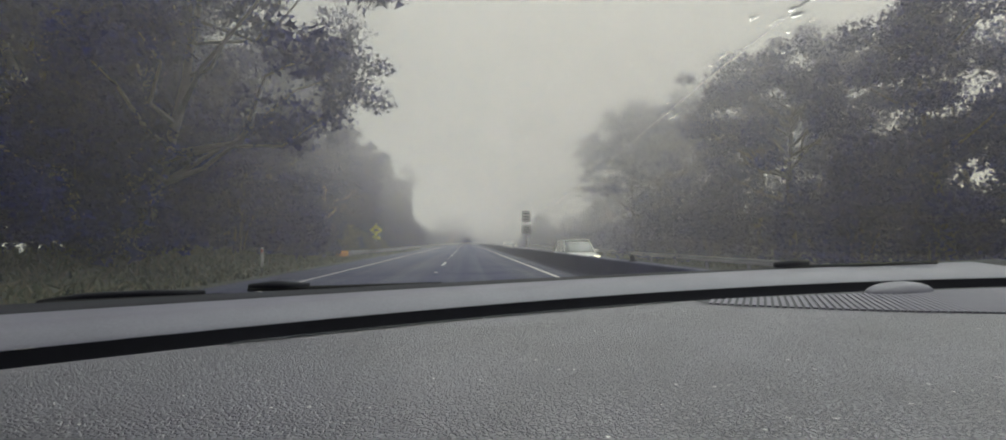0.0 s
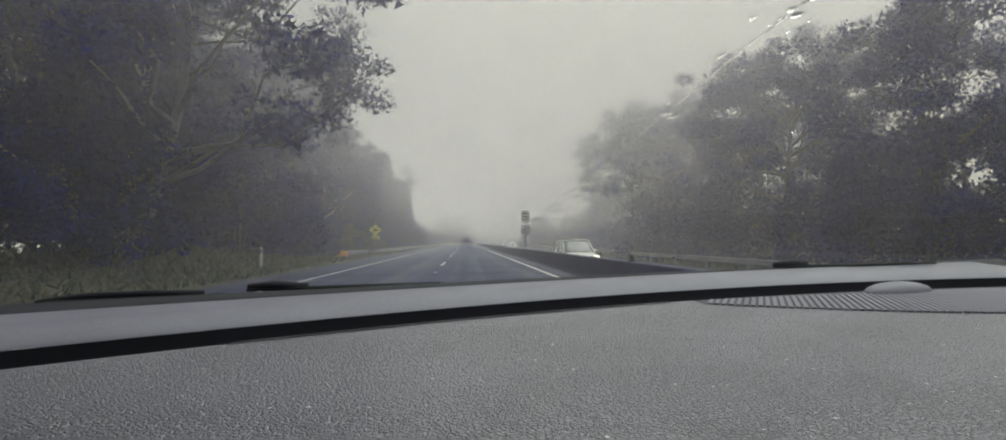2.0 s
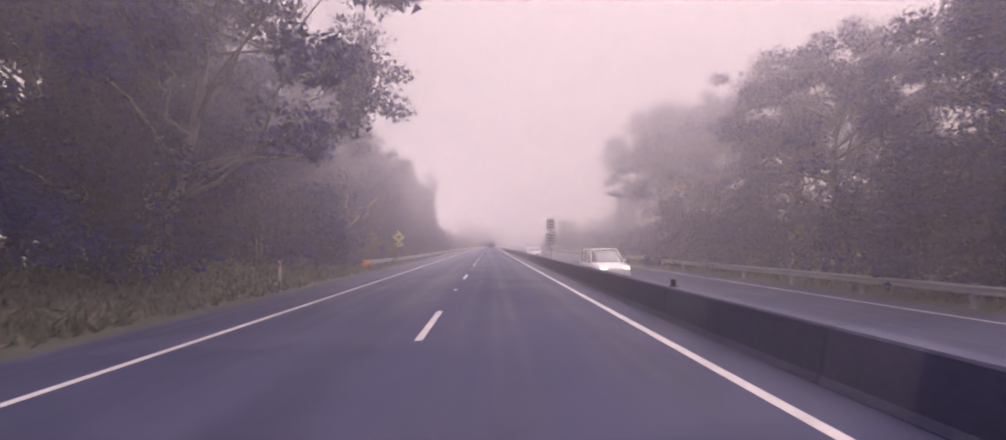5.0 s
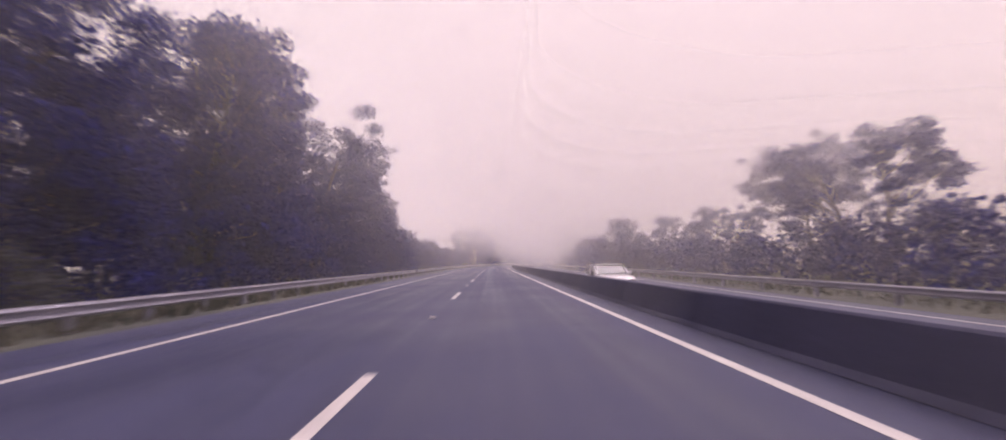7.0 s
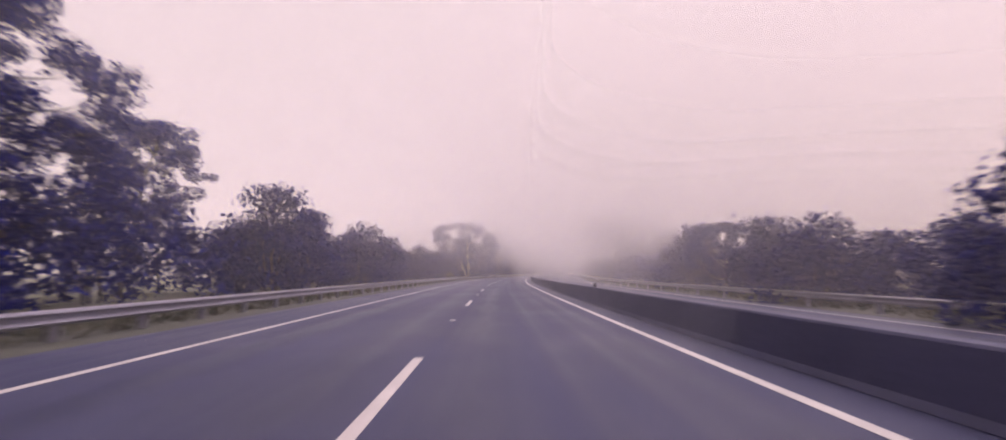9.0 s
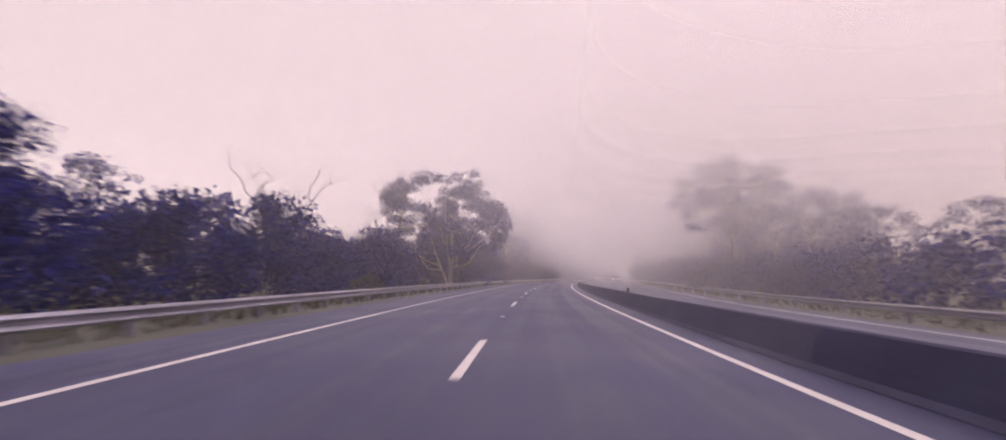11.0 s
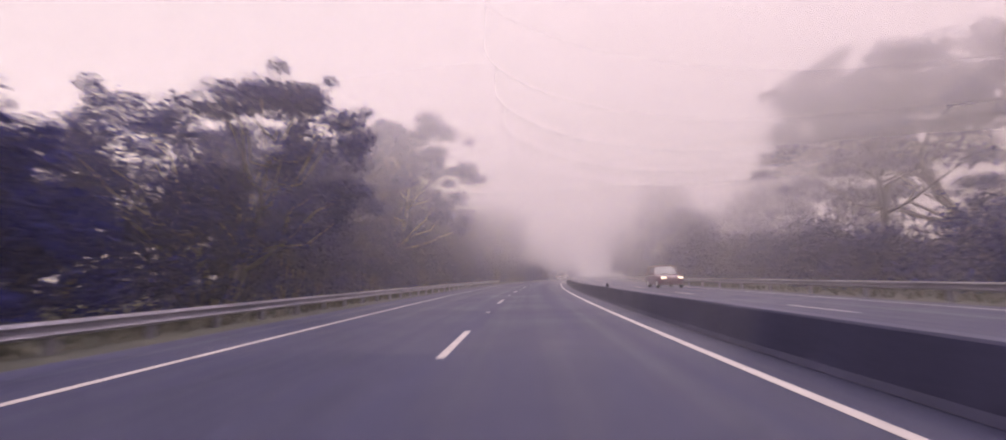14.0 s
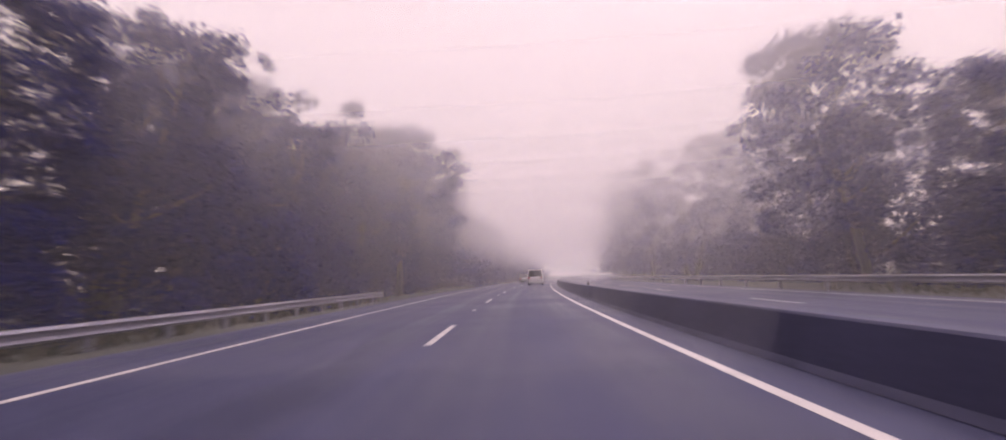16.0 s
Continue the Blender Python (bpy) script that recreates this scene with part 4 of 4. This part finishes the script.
def sheet(name, x0, x1, nx, rows, mat, parent, label="", smooth=True):
    """A surface of rows; each row gives (y, z) at an x."""
    verts, faces = [], []
    for r in rows:
        for i in range(nx + 1):
            x = x0 + (x1 - x0) * i / nx
            y, z = r(x)
            verts.append((x, y * DEEP, z))
    for j in range(len(rows) - 1):
        for i in range(nx):
            a = j * (nx + 1) + i
            faces.append((a, a + 1, a + nx + 2, a + nx + 1))
    ob = quads(name, verts, faces, mat, parent, smooth)
    if label:
        ob["label"] = label
    return ob


own = tagged(new("car"), "blue-grey open car with grained grey dashboard, seen from its seat", "car")
XL, XR = -0.72, 1.30
ZP = EYE - 0.15 * K
ZB0, ZB1, ZC = EYE - 0.135 * K, EYE - 0.105 * K, EYE - 0.100 * K
rows = [lambda x: (0.02, ZP - 0.42), lambda x: (0.035, ZP - 0.20), lambda x: (0.06, ZP - 0.06), lambda x: (0.10, ZP - 0.012), lambda x: (0.16, ZP)]
rows += [(lambda x, u=u: (0.16 + (pad_edge(x) - 0.16) * u, ZP + 0.0)) for u in (0.2, 0.4, 0.6, 0.8, 0.95)]
rows += [lambda x: (pad_edge(x) - 0.004, ZP - 0.0005), lambda x: (pad_edge(x), ZP - 0.004), lambda x: (pad_edge(x) + 0.002, ZP - 0.05)]
sheet("dashboard", XL, XR, 60, rows, LEATHER, own, "grey grained soft dashboard top with dust specks")
sheet("defroster_channel", XL, XR, 40, [lambda x: (pad_edge(x) - 0.01, ZP - 0.045), lambda x: (band_low(x) + 0.002, ZP - 0.045), lambda x: (band_low(x) - 0.001, ZB0 - 0.004)], BLACK, own, "black recessed channel")
sheet("cowl_band", XL - 0.05, XR + 0.05, 50, [lambda x: (band_low(x) + 0.001, ZB0 - 0.004), lambda x: (band_low(x) + 0.004, ZB0), lambda x: ((band_low(x) + band_high(x)) / 2, (ZB0 + ZB1) / 2 + 0.004),
                                              lambda x: (band_high(x) - 0.004, ZB1 + 0.001), lambda x: (band_high(x), ZB1 - 0.003), lambda x: (band_high(x), ZB1 - 0.03)], BAND, own, "pale grey cowl band under the windscreen")
sheet("cowl", XL - 0.2, XR + 0.2, 40, [lambda x: (band_high(x) - 0.02, ZB1 - 0.012), lambda x: (band_high(x) + 0.01, ZC - 0.006), lambda x: (cowl_edge(x) + 0.01, ZC), lambda x: (cowl_edge(x) + 0.05, ZC - 0.02),
                                       lambda x: (cowl_edge(x) + 0.12, ZC - 0.07)], BLACK, own, "black plastic scuttle")
sheet("defroster_slot", -0.27, 0.36, 30, [lambda x: (pad_edge(x) - 0.014, ZP + 0.0008), lambda x: (pad_edge(x) - 0.001, ZP + 0.0008)], BLACK, own, "black slot")


def grille_near(x):
    return 0.690 - 0.72 * (x - 0.345) + 0.64 * (x - 0.345) ** 2


grille = sheet("speaker_grille", 0.40, XR, 24, [lambda x: (min(grille_near(x), pad_edge(x) - 0.012), ZP + 0.0006), lambda x: (pad_edge(x) - 0.010, ZP + 0.0006)], GRILLE, own, "ribbed grey speaker grille")
bm = bmesh.new()
box(bm, -0.0032, 0.0032, 0.0, 1.0, 0.0, 0.0022, 0.0006)
slat = None
for i in range(104):
    x = 0.405 + 0.0088 * i
    y0, y1 = min(grille_near(x), pad_edge(x) - 0.014) * DEEP, (pad_edge(x) - 0.012) * DEEP
    if slat is None:
        slat = part("slat", bm, BAND, grille)
        p = slat
    else:
        p = new("slat", slat.data)
        p.parent = grille
    p.matrix_basis = pose(x, y0, ZP + 0.0008, 0, 0, -34) @ Matrix.Diagonal((1, max(0.006, (y1 - y0) * 1.1), 1, 1))
bm = bmesh.new()
bmesh.ops.create_uvsphere(bm, u_segments=32, v_segments=16, radius=1.0)
bmesh.ops.delete(bm, geom=[v for v in bm.verts if v.co.z < -0.01], context="VERTS")
for v in bm.verts:
    v.co = Vector((v.co.x * 0.078, v.co.y * 0.030 + 0.012 * v.co.x, v.co.z * 0.021))
dome = part("light_sensor", bm, BAND, own, "pale rounded sensor cover", True)
dome.matrix_basis = pose(0.822, 0.715 * DEEP, ZP + 0.001)


def wiper(points, blade):
    points, blade = ([(x, y * DEEP, z) for x, y, z in q] for q in (points, blade))
    bm = bmesh.new()
    tube(bm, points, [0.007, 0.009, 0.008, 0.006][:len(points)], 8)
    w = part("wiper", bm, BLACK, own, "black wiper arm", True)
    bm = bmesh.new()
    tube(bm, blade, [0.004] * len(blade), 6)
    part("blade", bm, RUBBER, w)


wiper([(-0.78, 0.80, EYE - 0.100), (-0.70, 0.80, EYE - 0.091), (-0.60, 0.805, EYE - 0.088), (-0.50, 0.815, EYE - 0.090)], [(-0.76, 0.79, EYE - 0.098), (-0.45, 0.80, EYE - 0.093)])
wiper([(-0.42, 0.82, EYE - 0.082), (-0.37, 0.82, EYE - 0.079), (-0.31, 0.825, EYE - 0.084)], [(-0.42, 0.815, EYE - 0.086), (-0.05, 0.83, EYE - 0.085)])
wiper([(0.74, 0.92, EYE - 0.070), (0.79, 0.925, EYE - 0.066), (0.83, 0.93, EYE - 0.068)], [(0.76, 0.92, EYE - 0.074), (1.2, 0.95, EYE - 0.075)])


def glass_z(y):
    return EYE - 0.09 * K + (1.12 * K - y / DEEP) * 0.55


gl = [(-1.08, 0.845 * DEEP), (1.56, 0.845 * DEEP), (1.30, 0.27 * DEEP), (-0.84, 0.27 * DEEP)]
windscreen = quads("windscreen", [(x, y, glass_z(y)) for x, y in gl], [(0, 1, 2, 3)], PANE, own)
windscreen["label"] = "clear rain-specked windscreen"
windscreen.visible_shadow = False
for a, b in ((0, 3), (1, 2)):
    bm = bmesh.new()
    pa, pb = (Vector((gl[k][0], gl[k][1], glass_z(gl[k][1]))) for k in (a, b))
    tube(bm, [pa, pb], [0.075, 0.06], 8)
    part("windscreen_frame", bm, BLACK, own, "", True)
cx = (XL + XR) / 2
# Out-of-view roof panel on pillars, added to keep light off the dashboard.
bm = bmesh.new()
box(bm, cx - 0.88, cx + 0.88, -1.45, -0.10, 1.40, 1.45, 0.02)
part("roof", bm, OWN_CAR, own, "unseen roof panel added to shade the dashboard", True)
for x in (-0.86, 0.86):
    bm = bmesh.new()
    tube(bm, [(cx + x, -0.35, 0.80), (cx + x, -0.45, 1.42)], [0.05, 0.04], 8)
    part("door_pillar", bm, BLACK, own, "", True)
    bm = bmesh.new()
    tube(bm, [(cx + x, -1.75, 0.82), (cx + x, -1.42, 1.42)], [0.05, 0.05], 8)
    part("rear_pillar", bm, OWN_CAR, own, "", True)
# Unseen panel overhead, added so that the left of the dashboard falls darker.
bm = bmesh.new()
box(bm, -0.90, -0.15, -1.40, 0.50, 1.385, 1.43, 0.02)
part("roof_rail", bm, OWN_CAR, own, "unseen overhead panel added to shade the left of the dashboard", True)
# Upright panel outside the view, added to block light from the left.
bm = bmesh.new()
box(bm, -0.92, -0.88, -0.90, 0.88, 0.80, 1.40, 0.015)
part("door_trim", bm, BLACK, own, "unseen dark side panel added to shade the dashboard", True)
st = []
for y, k, z in ((-1.9, 0.80, 0.70), (-1.75, 0.9, 0.84), (-0.9, 0.92, 0.86)):
    st.append((y, [(0.80 * k / 0.92, 0.25), (k, 0.40), (k, z - 0.1), (k * 0.96, z), (k * 0.5, z + 0.01)]))
body = part("boot", loft(st, 0), OWN_CAR, own, "", True)
body.location.x = cx
st = []
for y, k, z in ((1.06, 0.90, 0.865), (1.4, 0.90, 0.84), (1.75, 0.86, 0.78), (2.0, 0.76, 0.66), (2.06, 0.66, 0.50)):
    st.append((y, [(0.82 * k / 0.92, 0.25), (k, 0.40), (k, z - 0.1), (k * 0.92, z - 0.02), (k * 0.5, z)]))
bonnet = part("bonnet", loft(st, 0), OWN_CAR, own, "blue-grey bonnet", True)
bonnet.location.x = cx
for x0, x1 in ((cx - 0.92, cx - 0.84), (cx + 0.84, cx + 0.92)):
    bm = bmesh.new()
    box(bm, x0, x1, -0.92, 0.95, 0.28, 0.86, 0.03)
    part("door", bm, OWN_CAR, own, "", True)
bm = bmesh.new()
box(bm, cx - 0.84, cx + 0.84, -0.92, 0.95, 0.22, 0.28, 0.01)
part("floor_pan", bm, BLACK, own)
for x in (-1, 1):
    for y in (-1.35, 1.45):
        wheel(own, cx + x * 0.80, y, 0.32)
own.matrix_basis = on_road(CAR_S, 1.0, 0)

# rain on the windscreen: a long wiper streak with drops
tilt = math.degrees(math.atan2(-0.55 / DEEP, 1.0))
drops = random.Random(3)


def drop_verts(x, y, r, long):
    bmt = bmesh.new()
    bmesh.ops.create_uvsphere(bmt, u_segments=10, v_segments=6, radius=1.0)
    m = Matrix.Translation((x, y, glass_z(y) + 0.0004)) @ pose(0, 0, 0, tilt, 0, 0) @ pose(0, 0, 0, 0, 0, drops.uniform(-40, -10)) @ Matrix.Diagonal((r * long, r, r * 0.35, 1))
    bmesh.ops.transform(bmt, matrix=m, verts=bmt.verts)
    return bmt


all_v, all_f = [], []
spots = []
line = [(x, y * DEEP) for x, y in ((0.311, 0.333), (0.274, 0.389), (0.223, 0.480), (0.160, 0.589), (0.098, 0.678))]
for i in range(34):
    u = drops.random() * 3.999
    j = int(u)
    x = line[j][0] + (line[j + 1][0] - line[j][0]) * (u - j) + drops.gauss(0, 0.014)
    y = line[j][1] + (line[j + 1][1] - line[j][1]) * (u - j) + drops.gauss(0, 0.014)
    spots.append((x, y, drops.uniform(0.0013, 0.0036), drops.uniform(1.2, 2.6)))
for i in range(60):
    y = drops.uniform(0.32, 0.80)
    spots.append((drops.uniform(-0.25, 0.55), y, drops.uniform(0.0007, 0.0020), drops.uniform(1.0, 1.8)))
for x, y, r, long in spots:
    bmt = drop_verts(x, y, r, long)
    base = len(all_v)
    bmt.verts.index_update()
    all_v += [v.co.copy() for v in bmt.verts]
    all_f += [tuple(base + v.index for v in f.verts) for f in bmt.faces]
    bmt.free()
rain = quads("raindrops", all_v, all_f, WATER, None, True)
rain.matrix_basis = on_road(CAR_S, 1.0, 0)
tagged(rain, "scattered clear raindrops on the windscreen", "raindrops", kind="stuff")
bm = bmesh.new()
pts = []
for i in range(41):
    u = i / 40 * 3.999
    j = int(u)
    x = line[j][0] + (line[j + 1][0] - line[j][0]) * (u - j) + drops.gauss(0, 0.0006)
    y = line[j][1] + (line[j + 1][1] - line[j][1]) * (u - j)
    pts.append((x, y, glass_z(y) + 0.0006))
tube(bm, pts, [0.0007 + 0.0006 * drops.random() for _ in pts], 6)
streak = link("water_streak", bm, WATER, None, "", True)
streak.matrix_basis = on_road(CAR_S, 1.0, 0)
tagged(streak, "long thin streak of water across the windscreen", "water streak")


# ---------------------------------------------------------------- grass of the verge
def tufts(name, count, area, seed, label):
    rng = np.random.default_rng(seed)
    verts, faces = [], []
    for i in range(count):
        s = rng.uniform(area[0], area[1])
        lat = area[2] + (area[3] - area[2]) * rng.random()
        z = -0.09 - 0.14 * max(0.0, min(1.0, (-lat - 6.5) / 7.0)) if lat < 0 else far_level(s) - 0.06
        base = at(s, lat, z + bank(s, lat) - 0.01)
        h = rng.uniform(0.10, 0.34) * area[4]
        a = rng.random() * 6.283
        dx, dy = math.cos(a), math.sin(a)
        w = 0.035 + 0.03 * rng.random()
        lx, ly = rng.normal() * 0.10, rng.normal() * 0.10
        b = len(verts)
        verts += [base + Vector((-dx * w, -dy * w, 0)), base + Vector((dx * w, dy * w, 0)), base + Vector((dx * w * 0.5 + lx, dy * w * 0.5 + ly, h * 0.8)), base + Vector((lx * 1.6, ly * 1.6, h))]
        faces.append((b, b + 1, b + 2, b + 3))
    ob = quads(name, verts, faces, GRASS)
    return tagged(ob, label, "grass", kind="stuff")


tufts("grass", 16000, (-30, 50, -13.5, -6.3, 1.0), 21, "long damp olive grass on the verge")
tufts("grass", 14000, (50, 255, -11.0, -6.7, 1.1), 22, "damp grass tufts along the guardrail")
tufts("grass", 6000, (-20, 250, 15.2, 18.0, 1.3), 23, "rough grass beyond the opposite carriageway")
